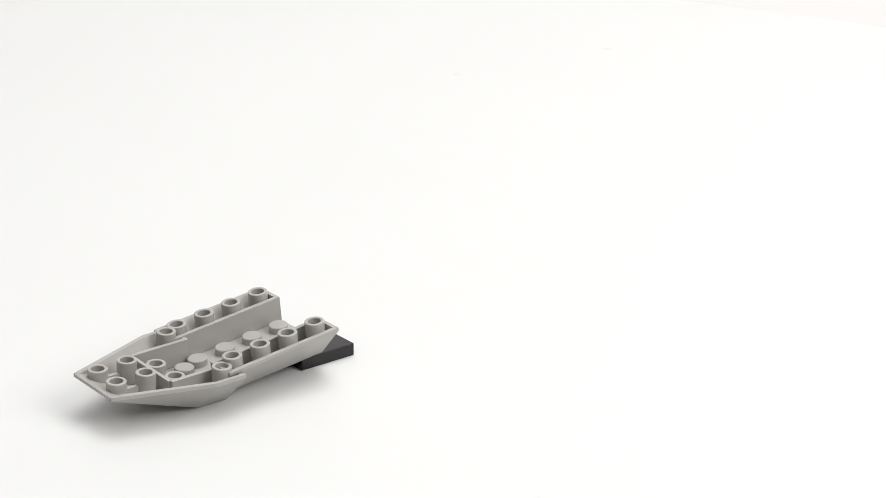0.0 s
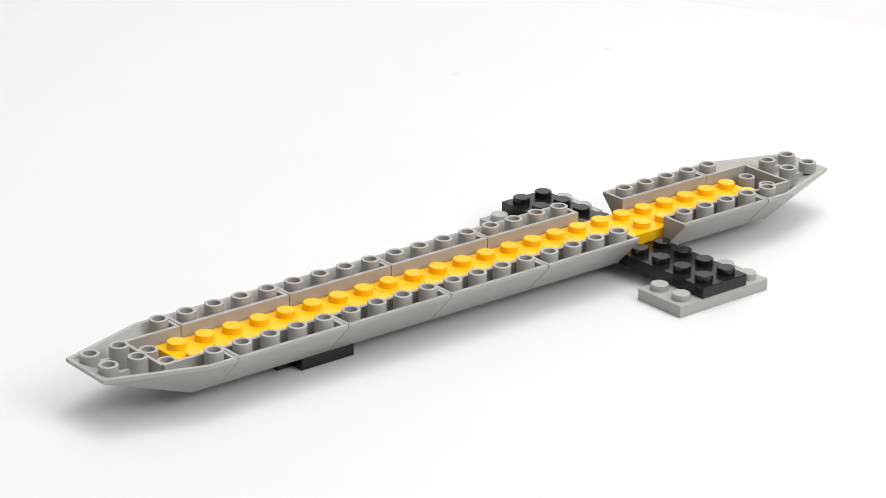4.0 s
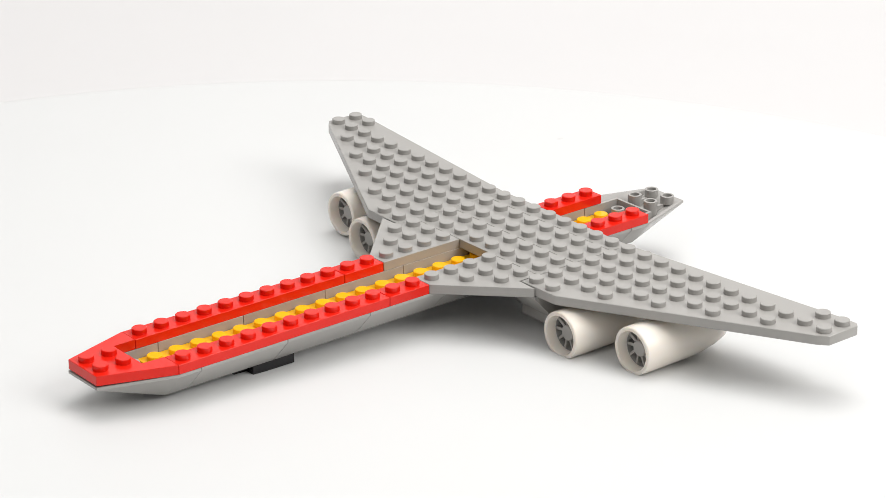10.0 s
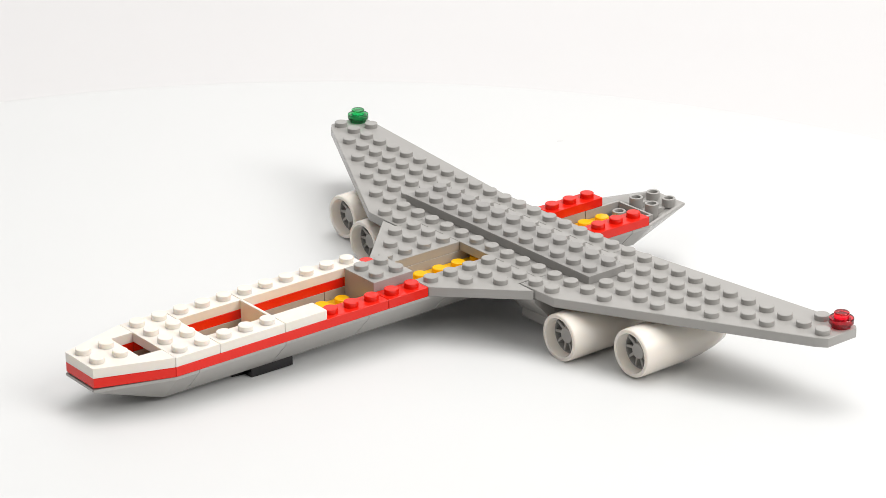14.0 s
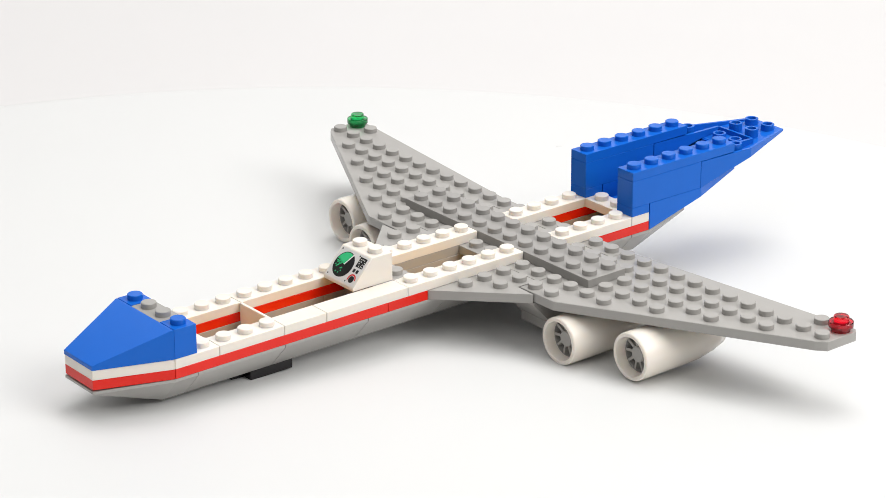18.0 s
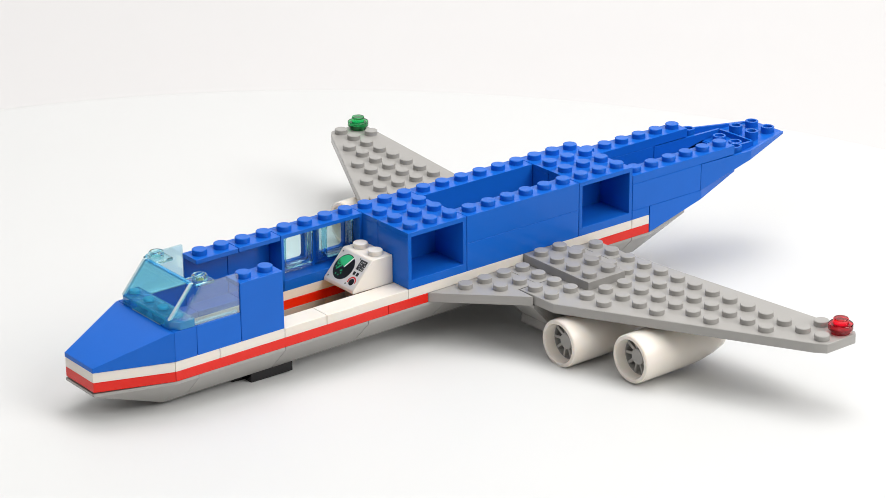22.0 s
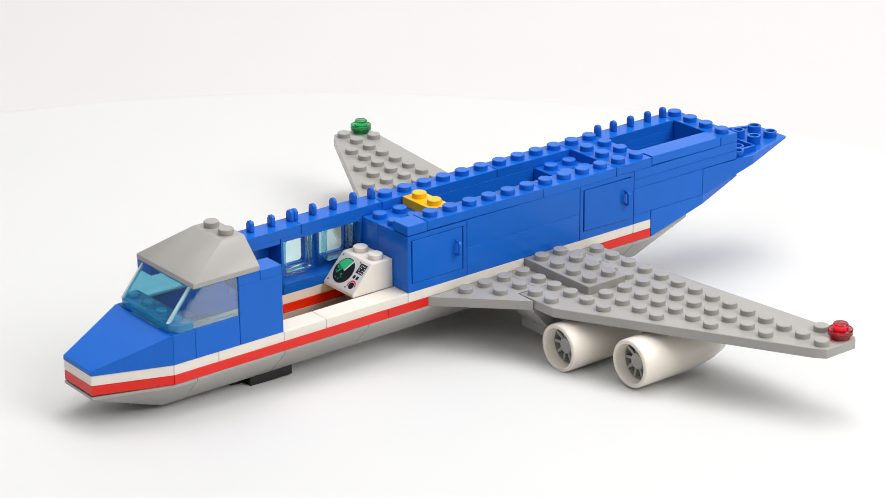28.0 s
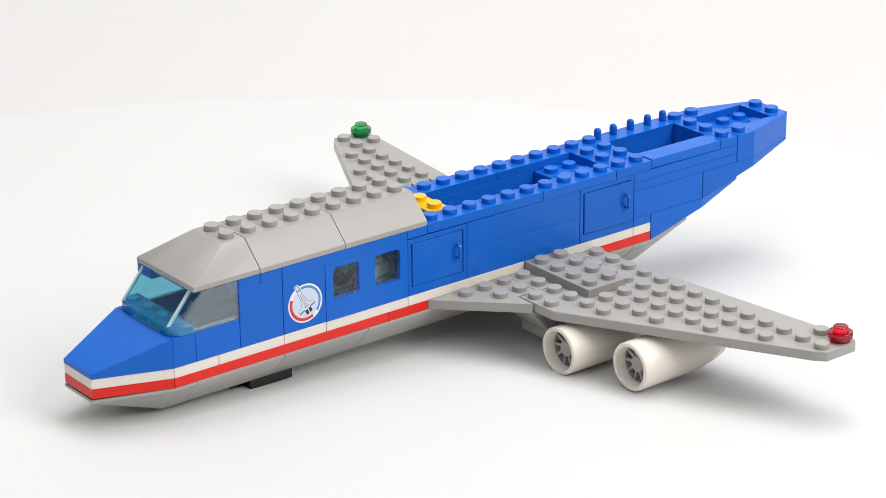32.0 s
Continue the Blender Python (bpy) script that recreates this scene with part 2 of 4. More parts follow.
def brick(name, at, size, material, since=0.0, label="", studs=True, pitch=0.0):
    nx, ny, nz = size

    def build(bm):
        box(bm, 0, 0, 0, nx, ny, nz)
        if studs is True:
            for i in range(nx):
                for j in range(ny):
                    stud(bm, i + 0.5, j + 0.5, nz)
        elif studs:
            for i, j in studs:
                stud(bm, i, j, nz)
    return place(name, ("brick", size, material.name, studs if isinstance(studs, bool) else tuple(studs)), build, at, material, since, label, pitch=pitch)


def hull_section(bm):
    """Inverted double slope, 4 x 4: a 2-wide floor with studs, and side channels with hollow studs."""
    g = 0.012
    box(bm, g, 1, 0, 4 - g, 3, 1, 0.0001, 0)
    for s in (0, 1):
        f = (lambda y: y) if s == 0 else (lambda y: 4 - y)
        for y0, y1, pts in ((0, 0, [(0.0, 3), (0.13, 3), (1.0, 0.35), (1.0, 0.0), (0.0, 2.72)]), (1, 1, [(0.86, 3), (1.0, 3), (1.0, 0.8), (0.86, 0.8)])):
            hull(bm, [(x, f(y), z) for x in (g, 4 - g) for y, z in pts], 0.00008)
        for x0 in (g, 4 - 0.12 - g):
            hull(bm, [(x, f(y), z) for x in (x0, x0 + 0.12) for y, z in [(0.03, 2.97), (0.97, 2.97), (0.97, 0.12), (0.9, 0.3)]], 0)
        for i in range(4):
            hollow_stud(bm, i + 0.5, f(0.54), 3, 0.62)
    for i in range(4):
        for j in (1.5, 2.5):
            stud(bm, i + 0.5, j, 1)


def hull_nose(bm):
    """Inverted wedge, 4 long: tapers in plan from 4 to 2 wide and rises towards its tip."""
    g = 0.012
    z3 = 3
    out = {0: (1, 3), 3: (0, 4), 4 - g: (0, 4)}
    # sloping shell as four walls and a raised floor
    for s in (0, 1):
        f = (lambda y: y) if s == 0 else (lambda y: 4 - y)
        hull(bm, [(0, f(1), z3), (0, f(1), 2.72), (3, f(0), z3), (3, f(0), 2.72), (3, f(1), 0), (3, f(1), 0.3), (0.1, f(1.13), z3), (3, f(0.14), z3)], 0)
        hull(bm, [(x, f(y), z) for x in (3, 4 - g) for y, z in [(0.0, z3), (0.13, z3), (1.0, 0.35), (1.0, 0.0), (0.0, 2.72)]], 0)
        hull(bm, [(x, f(y), z) for y in (0.87, 1.0) for x, z in ((2.0, 2.97), (2.0, 1.55), (3.0, 0.75), (4 - g - 0.002, 0.75), (4 - g - 0.002, 2.97))], 0.00006)
        hull(bm, [(4 - g - 0.12, f(0.08), 2.95), (4 - g, f(0.08), 2.95), (4 - g - 0.12, f(0.95), 2.95), (4 - g, f(0.95), 2.95), (4 - g, f(0.9), 0.4), (4 - g - 0.12, f(0.9), 0.4)], 0)
        hollow_stud(bm, 3.5, f(0.54), z3, 0.62)
        hollow_stud(bm, 0.5, f(1.5), z3, 0.35)
        hollow_stud(bm, 1.5, f(1.5), z3, 1.15)
        hollow_stud(bm, 2.5, f(1.5), 2, 1.0)
        stud(bm, 3.5, f(1.5), 1)
    hull(bm, [(0.003, 1.05, 2.985), (0.003, 2.95, 2.985), (0.003, 1.05, 2.725), (0.003, 2.95, 2.725), (0.14, 1.05, 2.985), (0.14, 2.95, 2.985), (3, 1.005, 0.004), (3, 2.995, 0.004), (3, 1.005, 0.3), (3, 2.995, 0.3)], 0)
    box(bm, 3, 1, 0, 4 - g, 3, 1, 0.00006, 0)
    box(bm, 1.95, 1, 1.0, 2.07, 3, 2.92, 0.00006, 0)
    for y in (1.5, 2.5):
        box(bm, 0.7, y - 0.07, 2.12, 1.3, y + 0.07, 2.7, 0, 0)


def wedge_inverted(bm):
    """Inverted wedge, 6 long: full width for three studs, then tapering, its underside rising to the tip."""
    g = 0.012
    z3 = 3
    for s in (0, 1):
        f = (lambda y: y) if s == 0 else (lambda y: 4 - y)
        # side wall, deep in front and thin at the rear
        hull(bm, [(x, f(y), z) for y in (0.0, 0.12) for x, z in ((g, 0), (g, 3), (3, 3), (3, 1.95))], 0.00006)
        hull(bm, [(3, f(0), 3), (3, f(0), 1.95), (3, f(0.12), 3), (3, f(0.14), 2.0), (6, f(1), 3), (6, f(1), 2.72), (5.9, f(1.13), 3), (5.9, f(1.13), 2.8)], 0.00006)
        hull(bm, [(x, f(y), z) for y in (0.87, 1.0) for x, z in ((g + 0.01, 0.9), (g + 0.01, 2.98), (4, 2.98), (4, 2.35), (3.05, 0.9))], 0)
        for i in range(3):
            hollow_stud(bm, i + 0.5, f(0.5), z3, 0.6)
            box(bm, i + 0.85, f(0.5) - 0.4, 1.8, i + 0.97, f(0.5) + 0.4, 2.5, 0, 0)
        hollow_stud(bm, 4.5, f(1.5), z3, 0.55)
        hollow_stud(bm, 5.5, f(1.5), z3, 0.2)
        hollow_stud(bm, 3.5, f(1.5), 2.3, 0.3)
        for i in range(3):
            stud(bm, i + 0.5, f(1.5), 1)
        hull(bm, [(x, f(y), z) for x in (g + 0.015, g + 0.13) for y, z in ((0.05, 2.95), (0.95, 2.95), (0.95, 0.1), (0.05, 0.1))], 0)
    # rising floor
    for y0, y1 in ((0.05, 1.0), (3.0, 3.95)):
        hull(bm, [(g + 0.01, y0, 0.01), (g + 0.01, y1, 0.01), (g + 0.01, y0, 0.6), (g + 0.01, y1, 0.6), (3, y0, 1.96), (3, y1, 1.96), (3, y0, 2.2), (3, y1, 2.2)], 0)
    hull(bm, [(3, 0.05, 1.96), (3, 3.95, 1.96), (3, 0.05, 2.15), (3, 3.95, 2.15), (5.99, 1.02, 2.725), (5.99, 2.98, 2.725), (5.99, 1.02, 2.98), (5.99, 2.98, 2.98), (5.86, 1.05, 2.98), (5.86, 2.95, 2.98)], 0)
    box(bm, g + 0.01, 1, 0.5, 3, 3, 1, 0, 0)
    box(bm, 2.9, 1, 0.6, 3.05, 3, 2.1, 0, 0)
    box(bm, 3.95, 1, 2.3, 4.07, 3, 2.98, 0.00006, 0)


def nose_plate(bm):
    prism(bm, [(0, 1), (3, 0), (3, 1), (2, 1), (2, 3), (3, 3), (3, 4), (0, 3)], 0, 1, 0.0001)
    for i in (0.5, 1.5):
        for j in (1.5, 2.5):
            stud(bm, i, j, 1)


def fillet(sign):
    """Wedge plate between fuselage and wing."""
    def build(bm):
        o = [(0, 0), (0, 1), (3, 4), (3, 3), (4, 3), (4, 0)]
        o = [(x, y * sign) for x, y in o]
        prism(bm, o if sign < 0 else o[::-1], 0, 1, 0.0001)
        for x, y in ((0.5, 0.5), (1.5, 0.5), (2.5, 0.5), (3.5, 0.5), (1.5, 1.5), (2.5, 1.5), (3.5, 1.5), (2.5, 2.5), (3.5, 2.5)):
            stud(bm, x, y * sign, 1)
    return build


def wing(sign):
    """Swept wing plate, 7 x 12."""
    def build(bm):
        o = [(0.06, 0.03), (0.06, 2.1), (4.97, 11.6), (5.3, 12), (6.85, 12), (7.03, 11.8), (7.0, 11.0), (6, 0)]
        o = [(x, y * sign) for x, y in o]
        prism(bm, o if sign < 0 else o[::-1], 0, 1, 0.00018)
        for row, last in ((0, 2), (1, 4), (2, 6), (3, 8), (4, 10), (5, 12)):
            for k in range(last):
                stud(bm, row + 0.5, (k + 0.5) * sign, 1)
        for k in (10, 11):
            stud(bm, 6.5, (k + 0.5) * sign, 1)
    return build


def inverted_slope(bm):
    """2 x 2 inverted slope with two hollow studs over the overhang."""
    hull(bm, [(x, y, z) for y in (0.012, 1.988) for x, z in ((0.0, 2.72), (0.0, 3), (0.13, 3), (1.02, 0.4), (1.02, 0))], 0.00008)
    box(bm, 1.0, 0, 0, 2, 2, 3, 0.00008)
    for y in (0.018, 1.862):
        hull(bm, [(x, yy, z) for yy in (y, y + 0.12) for x, z in ((0.03, 2.96), (1.05, 2.96), (1.05, 0.1), (0.96, 0.3))], 0)
    for j in (0.5, 1.5):
        hollow_stud(bm, 0.52, j, 3, 0.65)
        stud(bm, 1.5, j, 3)


def round_plate(bm, h=1):
    c = Matrix.Translation((0.5 * U, 0.5 * U, 0))
    lathe(bm, [(0.0030, 0.0), (0.0030, 0.0010), (0.0039, 0.0012), (0.0039, 0.0030), (0.0037, 0.0032 * h)], c, cap0=True, cap1=True)
    stud(bm, 0.5, 0.5, h)


def lamp_plate(bm):
    c = Matrix.Translation((0.5 * U, 0.5 * U, 0))
    lathe(bm, [(0.0030, 0.0), (0.0030, 0.0012), (0.0039, 0.0014), (0.0039, 0.0030), (0.0037, 0.0032), (0.0024, 0.0032), (0.0024, 0.0047), (0.0022, 0.0049)], c, cap0=True, cap1=True)


# hull, first lying loose on the board, later raised and joined by the yellow plates
def low(dx, dy, dz, pitch=0.0, roll=0.0):
    """Offset in studs and plates, with pitch and roll in degrees about the middle and the near edge."""
    return (dx, dy, dz, pitch, roll)


place("hull_nose", "hull_nose", hull_nose, (0, -2, -3), GREY, 0.0, "grey inverted wedge brick", poses=((0.0, low(0.05, -0.34, -1.06, -0.7, 2.0)), (3.12, low(0.05, -0.34, -1.06, -0.7, 2.0)), (3.22, low(0, 0, 0))))
place("hull_section", "hull_section", hull_section, (4, -2, -3), GREY, 0.0, poses=((0.0, low(-0.33, -0.15, -0.25, -6.0)), (0.25, low(-0.33, -0.15, -0.25, -6.0)), (0.38, low(0.03, -0.32, -0.08, 0, 1.2)), (3.12, low(0.03, -0.32, -0.08, 0, 1.2)), (3.22, low(0, 0, 0))))
place("hull_section", "hull_section", hull_section, (8, -2, -3), GREY, 0.35, poses=((0.38, low(0.07, -0.31, -0.06, 0, 1.4)), (3.12, low(0.07, -0.31, -0.06, 0, 1.4)), (3.22, low(0, 0, 0))))
place("hull_section", "hull_section", hull_section, (12, -2, -3), GREY, 0.72, poses=((0.75, low(0.03, -0.1, -1)), (3.55, low(0.03, -0.1, -1)), (3.65, low(0, 0, 0))))
place("hull_section", "hull_section", hull_section, (16, -2, -3), GREY, 1.08, poses=((1.1, low(0.03, -0.1, -1)), (3.55, low(0.03, -0.1, -1)), (3.65, low(0, 0, 0))))
place("hull_section", "hull_section", hull_section, (22, -2, -3), GREY, 2.35, poses=((2.38, low(0.1, -0.22, -1)), (3.55, low(0.1, -0.22, -1)), (3.65, low(0, 0, 0))))
place("hull_tail", "hull_nose", hull_nose, (30, 2, -3), GREY, 2.75, "grey inverted wedge brick", 180.0, poses=((2.78, low(0.1, -0.22, -1)), (3.55, low(0.1, -0.22, -1)), (3.65, low(0, 0, 0))))
brick("support_plate", (7, -1, -4), (2, 2, 1), BLACK, 0.0, "black plate under the hull", False)
brick("support_plate", (6.4, -0.55, -4), (1, 1, 1), BLACK, 0.0, "black plate under the hull", False)

# outriggers, cross beam and floor plates
brick("base_plate", (19, -5, -4), (4, 2, 1), GREY, 1.45)
brick("base_plate", (19, 3, -4), (4, 2, 1), GREY, 1.55)
brick("cross_beam", (20, -5, -3), (2, 10, 1), BLACK, 1.97, "black cross beam plate")
brick("floor_plate", (3, -1, -2), (8, 2, 1), YELLOW, 3.1)
brick("floor_plate", (11, -1, -2), (8, 2, 1), YELLOW, 3.52)
brick("floor_plate", (19, -1, -2), (8, 2, 1), YELLOW, 3.52)
for y, t in ((-5, 4.1), (3, 4.4)):
    place("inverted_slope", "inverted_slope", inverted_slope, (18, y, -3), GREY, t, "grey inverted slope brick")
    brick("beam_plate", (20, y, -2), (2, 2, 1), GREY, t + 0.5)
    place("round_plate", "round_plate", round_plate, (23, y, -4), YELLOW, t + 0.7)
    place("round_plate", "round_plate", round_plate, (23, y + 1, -4), YELLOW, t + 0.8)
brick("spar_plate", (20, -6, -1), (2, 12, 1), GREY, 5.7)
brick("underwing_brick", (22, -5, -3), (2, 2, 3), GREY, 5.97)
brick("underwing_brick", (22, 3, -3), (2, 2, 3), GREY, 5.93)

# red waterline, wing fillets, deck and wings
place("nose_plate", "nose_plate_red", nose_plate, (0, -2, 0.16), RED, 6.4, "red wedge plate", pitch=1.1)
for y in (-2, 1):
    brick("side_plate", (3, y, 0), (10, 1, 1), RED, 6.83, "red plate")
    brick("side_plate", (13, y, 0), (2, 1, 1), RED, 7.22, "red plate")
    brick("side_plate", (24, y, 0), (3, 1, 1), RED, 9.25, "red plate")
place("wing_fillet", "fillet_near", fillet(-1), (15, -1, 0), GREY, 7.68)
place("wing_fillet", "fillet_far", fillet(1), (15, 1, 0), GREY, 7.64)
for x, n, t in ((19, 2, 8.05), (21, 2, 8.12), (23, 1, 8.38)):
    brick("deck_plate", (x, -4, 0), (n, 8, 1), GREY, t)
place("wing", "wing_near", wing(-1), (18, -4, 0), GREY, 8.8, "grey swept wing plate", roll=-1.0, poses=((8.8, low(0, 0, 0, 0, 0.85)), (9.62, low(0, 0, 0, 0, 0.85)), (9.74, low(0, 0, 0))))
place("wing", "wing_far", wing(1), (18, 4, 0), GREY, 8.75, "grey swept wing plate", roll=0.85, poses=((8.75, low(0, 0, 0, 0, 0.55)), (9.62, low(0, 0, 0, 0, 0.55)), (9.74, low(0, 0, 0))))


# engines: white pod with a grey fan in its mouth
def pod(bm):
    m = pose(0, 0, 0, 0, 90, 0)
    lathe(bm, [(0.0, 0.024), (0.0060, 0.024), (0.0063, 0.0006), (0.0066, 0.0), (0.0076, 0.0), (0.0079, 0.0004), (0.0080, 0.002), (0.0080, 0.0205), (0.0077, 0.026), (0.0068, 0.032), (0.0056, 0.0365), (0.0050, 0.0372), (0.0046, 0.036), (0.0046, 0.030), (0.0, 0.030)], m, 40)
    hull(bm, [(x, y, z) for x, y, z in ((1.6, 0.4, 2.93), (1.6, -0.4, 2.93), (3.4, 0.4, 2.93), (3.4, -0.4, 2.93), (1.6, 0.4, 1.8), (1.6, -0.4, 1.8), (3.4, 0.4, 1.6), (3.4, -0.4, 1.6))], 0.0002)


def fan(bm):
    m = pose(0.0030, 0, 0, 0, 90, 0)
    lathe(bm, [(0.0027, 0.0035), (0.0027, 0.0003), (0.0024, 0.0), ], m, 20, cap1=True)
    # grey lining and back disc, added to deepen the shade between the blades
    lathe(bm, [(0.00610, 0.0006), (0.00592, 0.0006), (0.0058, 0.0185), (0.0, 0.0187)], m, 32)
    lathe(bm, [(0.0027, 0.0034), (0.0020, 0.0186)], m, 20)


def fan_blade(bm):
    tmp = bmesh.new()
    bmesh.ops.create_cube(tmp, size=1.0)
    tmp.transform(pose(0.0066, 0, 0.0043, 0, 0, 9) @ Matrix.Diagonal((0.0058, 0.0009, 0.0034, 1)))
    add_mesh(bm, tmp)


for x, y, t in ((18.0, -6.5, 9.66), (18.0, 6.5, 9.6), (19.1, -9.5, 9.97), (19.1, 9.5, 9.93)):
    lift = (abs(y) - 4) * (0.0436 if y < 0 else 0.035)
    e = place("engine", "engine_pod", pod, (x, y, -2.95 + lift), WHITE, t, "white jet engine pod with grey fan")
    sub("fan", "fan", fan, GREY, e, "grey fan hub with an added shade lining")
    for k in range(10):
        sub("fan_blade", "fan_blade", fan_blade, GREY, e).rotation_euler = (2 * math.pi * k / 10 + 0.2, 0, 0)
place("tip_lamp", "lamp_red", lamp_plate, (24, -16, 1.51), CLEAR_RED, 10.42, "clear red round tip lamp")
place("tip_lamp", "lamp_green", lamp_plate, (24, 15, 1.41), CLEAR_GREEN, 10.4, "clear green round tip lamp")
brick("spar_cap", (20, -6, 1), (2, 12, 1), DGREY, 10.75, "grey reinforcing plate across the wings")

# cabin floor level
def partition(bm):
    box(bm, 0.85, 0, 0, 1.8, 2, 0.35, 0.0001)
    box(bm, 0.82, 0, 0, 0.97, 2, 3.0, 0.0001)


place("partition", "partition", partition, (7.1, -1, -1), WHITE, 11.25, "white panel standing across the cabin")
brick("cabin_brick", (13, -1, -1), (2, 2, 3), GREY, 11.65)
place("nose_plate", "nose_plate_white", nose_plate, (0, -2, 1.15), WHITE, 12.1, "white wedge plate", pitch=1.05)
brick("cockpit_plate", (3, -2, 1), (2, 4, 1), WHITE, 12.45)
brick("side_plate", (5, -2, 1), (3, 1, 1), WHITE, 12.93)
brick("side_plate", (5, 1, 1), (3, 1, 1), WHITE, 12.88)
brick("side_plate", (8, 1, 1), (6, 1, 1), WHITE, 13.35)
brick("side_tile", (8, -2, 1), (2, 1, 1), WHITE, 13.68, "smooth white tile", False)
brick("side_tile", (10, -2, 1), (4, 1, 1), WHITE, 14.08, "smooth white tile", False)
brick("side_plate", (14, -2, 1), (6, 1, 1), WHITE, 14.55)
brick("side_plate", (14, 1, 1), (6, 1, 1), WHITE, 14.5)
brick("side_plate", (22, -2, 1), (4, 1, 1), WHITE, 15.7)
brick("side_plate", (22, 1, 1), (4, 1, 1), WHITE, 15.75)
brick("side_plate", (26, -2, 1), (1, 4, 1), WHITE, 15.85)


def console(bm):
    hull(bm, [(x, y, z) for y in (0.012, 1.988) for x, z in ((0, 0), (0, 0.35), (1, 3), (1.988, 3), (1.988, 0))], 0.00014)
    for j in (0.5, 1.5):
        stud(bm, 1.5, j, 3)


desk = place("control_console", "console", console, (12, -1, 2), WHITE, 14.9, "white slope brick printed with a radar screen")


def flat(bm, outline, frame_m, lift=0.00006):
    """A thin printed shape: an outline in metres on the xy plane of a pose."""
    n = len(outline)
    lowv = [bm.verts.new(frame_m @ Vector((x, y, -0.00002))) for x, y in outline]
    top = [bm.verts.new(frame_m @ Vector((x, y, lift))) for x, y in outline]
    bm.faces.new(top)
    for i in range(n):
        j = (i + 1) % n
        bm.faces.new((lowv[i], lowv[j], top[j], top[i]))


def disc(r, cx=0.0, cy=0.0, n=36, a0=0.0, a1=2 * math.pi, inner=None):
    full = abs(a1 - a0 - 2 * math.pi) < 1e-6
    k = n if full else n + 1
    out = [(cx + r * math.cos(a0 + (a1 - a0) * i / n), cy + r * math.sin(a0 + (a1 - a0) * i / n)) for i in range(k)]
    if inner is not None:
        out += [(cx + inner * math.cos(a0 + (a1 - a0) * i / n), cy + inner * math.sin(a0 + (a1 - a0) * i / n)) for i in range(k)][::-1]
    elif not full:
        out.append((cx, cy))
    return out


def rect(x0, y0, x1, y1):
    return [(x0, y0), (x1, y0), (x1, y1), (x0, y1)]


def printed(name, shapes, frame_m, material, parent, label="", lift=0.00006):
    bm = bmesh.new()
    for o in shapes:
        flat(bm, o, frame_m, lift)
    return part(name, finish(bm, name, material, False), parent, label)


# the sloping face of the console: u runs across towards the near side, v up the slope
c0, c1 = Vector((0, 1 * U, 0.35 * H)), Vector((1 * U, 1 * U, 3 * H))
up_s = (c1 - c0).normalized()
acr = Vector((0, -1, 0))
face = Matrix((acr, up_s, acr.cross(up_s))).transposed().to_4x4()
face.translation = (c0 + c1) / 2
printed("panel_print", [rect(-0.0073, -0.0053, 0.0073, 0.0053)], face, INK_SILVER, desk, "silver printed panel", 0.00003)
printed("radar_screen", [disc(0.0045, -0.0022, 0.0)], face, INK, desk, "black radar screen", 0.00006)
printed("radar_sweep", [disc(0.0042, -0.0022, 0.0, 16, radians(62), radians(162))], face, INK_GREEN, desk, "green radar sweep", 0.00009)
rnd_b = random.Random(7)
blips = [(-0.0022 + r * math.cos(a), r * math.sin(a)) for r, a in ((rnd_b.uniform(0.0012, 0.0040), radians(rnd_b.uniform(155, 212))) for _ in range(26))]
blips += [(-0.0022 + r * math.cos(a), r * math.sin(a)) for r, a in ((rnd_b.uniform(0.0012, 0.0038), radians(rnd_b.uniform(212, 300))) for _ in range(5))]
printed("radar_blip", [rect(x - 0.00022, y - 0.00022, x + 0.00022, y + 0.00022) for x, y in blips], face, INK_GREEN, desk, "", 0.00009)
printed("sweep_line", [[(-0.0022, 0.0), (-0.0018, 0.0), (0.0001, 0.0039), (-0.0003, 0.0041)]], face, INK_WHITE, desk, "", 0.00011)
printed("speckled_panel", [rect(0.0032, 0.0010, 0.0066, 0.0046)], face, INK, desk, "black panel with white dots", 0.00006)
printed("panel_dot", [rect(0.0036 + 0.0008 * i + 0.0003 * (j % 2), 0.0013 + 0.0008 * j, 0.0039 + 0.0008 * i + 0.0003 * (j % 2), 0.0017 + 0.0008 * j) for i in range(4) for j in range(4) if (i * 3 + j) % 4], face, INK_WHITE, desk, "", 0.00009)
printed("push_button", [rect(0.0032, -0.0010, 0.0043, 0.0002), rect(0.0048, -0.0010, 0.0059, 0.0002)], face, INK, desk, "", 0.00006)
printed("dial_ring", [disc(0.0019, 0.0048, -0.0034, 18, radians(0), radians(200), 0.0014)], face, INK_RED, desk, "red dial arc", 0.00006)
printed("dial", [disc(0.0012, 0.0048, -0.0034, 18)], face, INK, desk, "", 0.00006)
printed("screw_dot", [disc(0.0003, x, y, 8) for x, y in ((-0.0066, 0.0046), (-0.0066, -0.0046), (0.0026, -0.0046), (0.0026, 0.0046))], face, INK, desk, "", 0.00006)


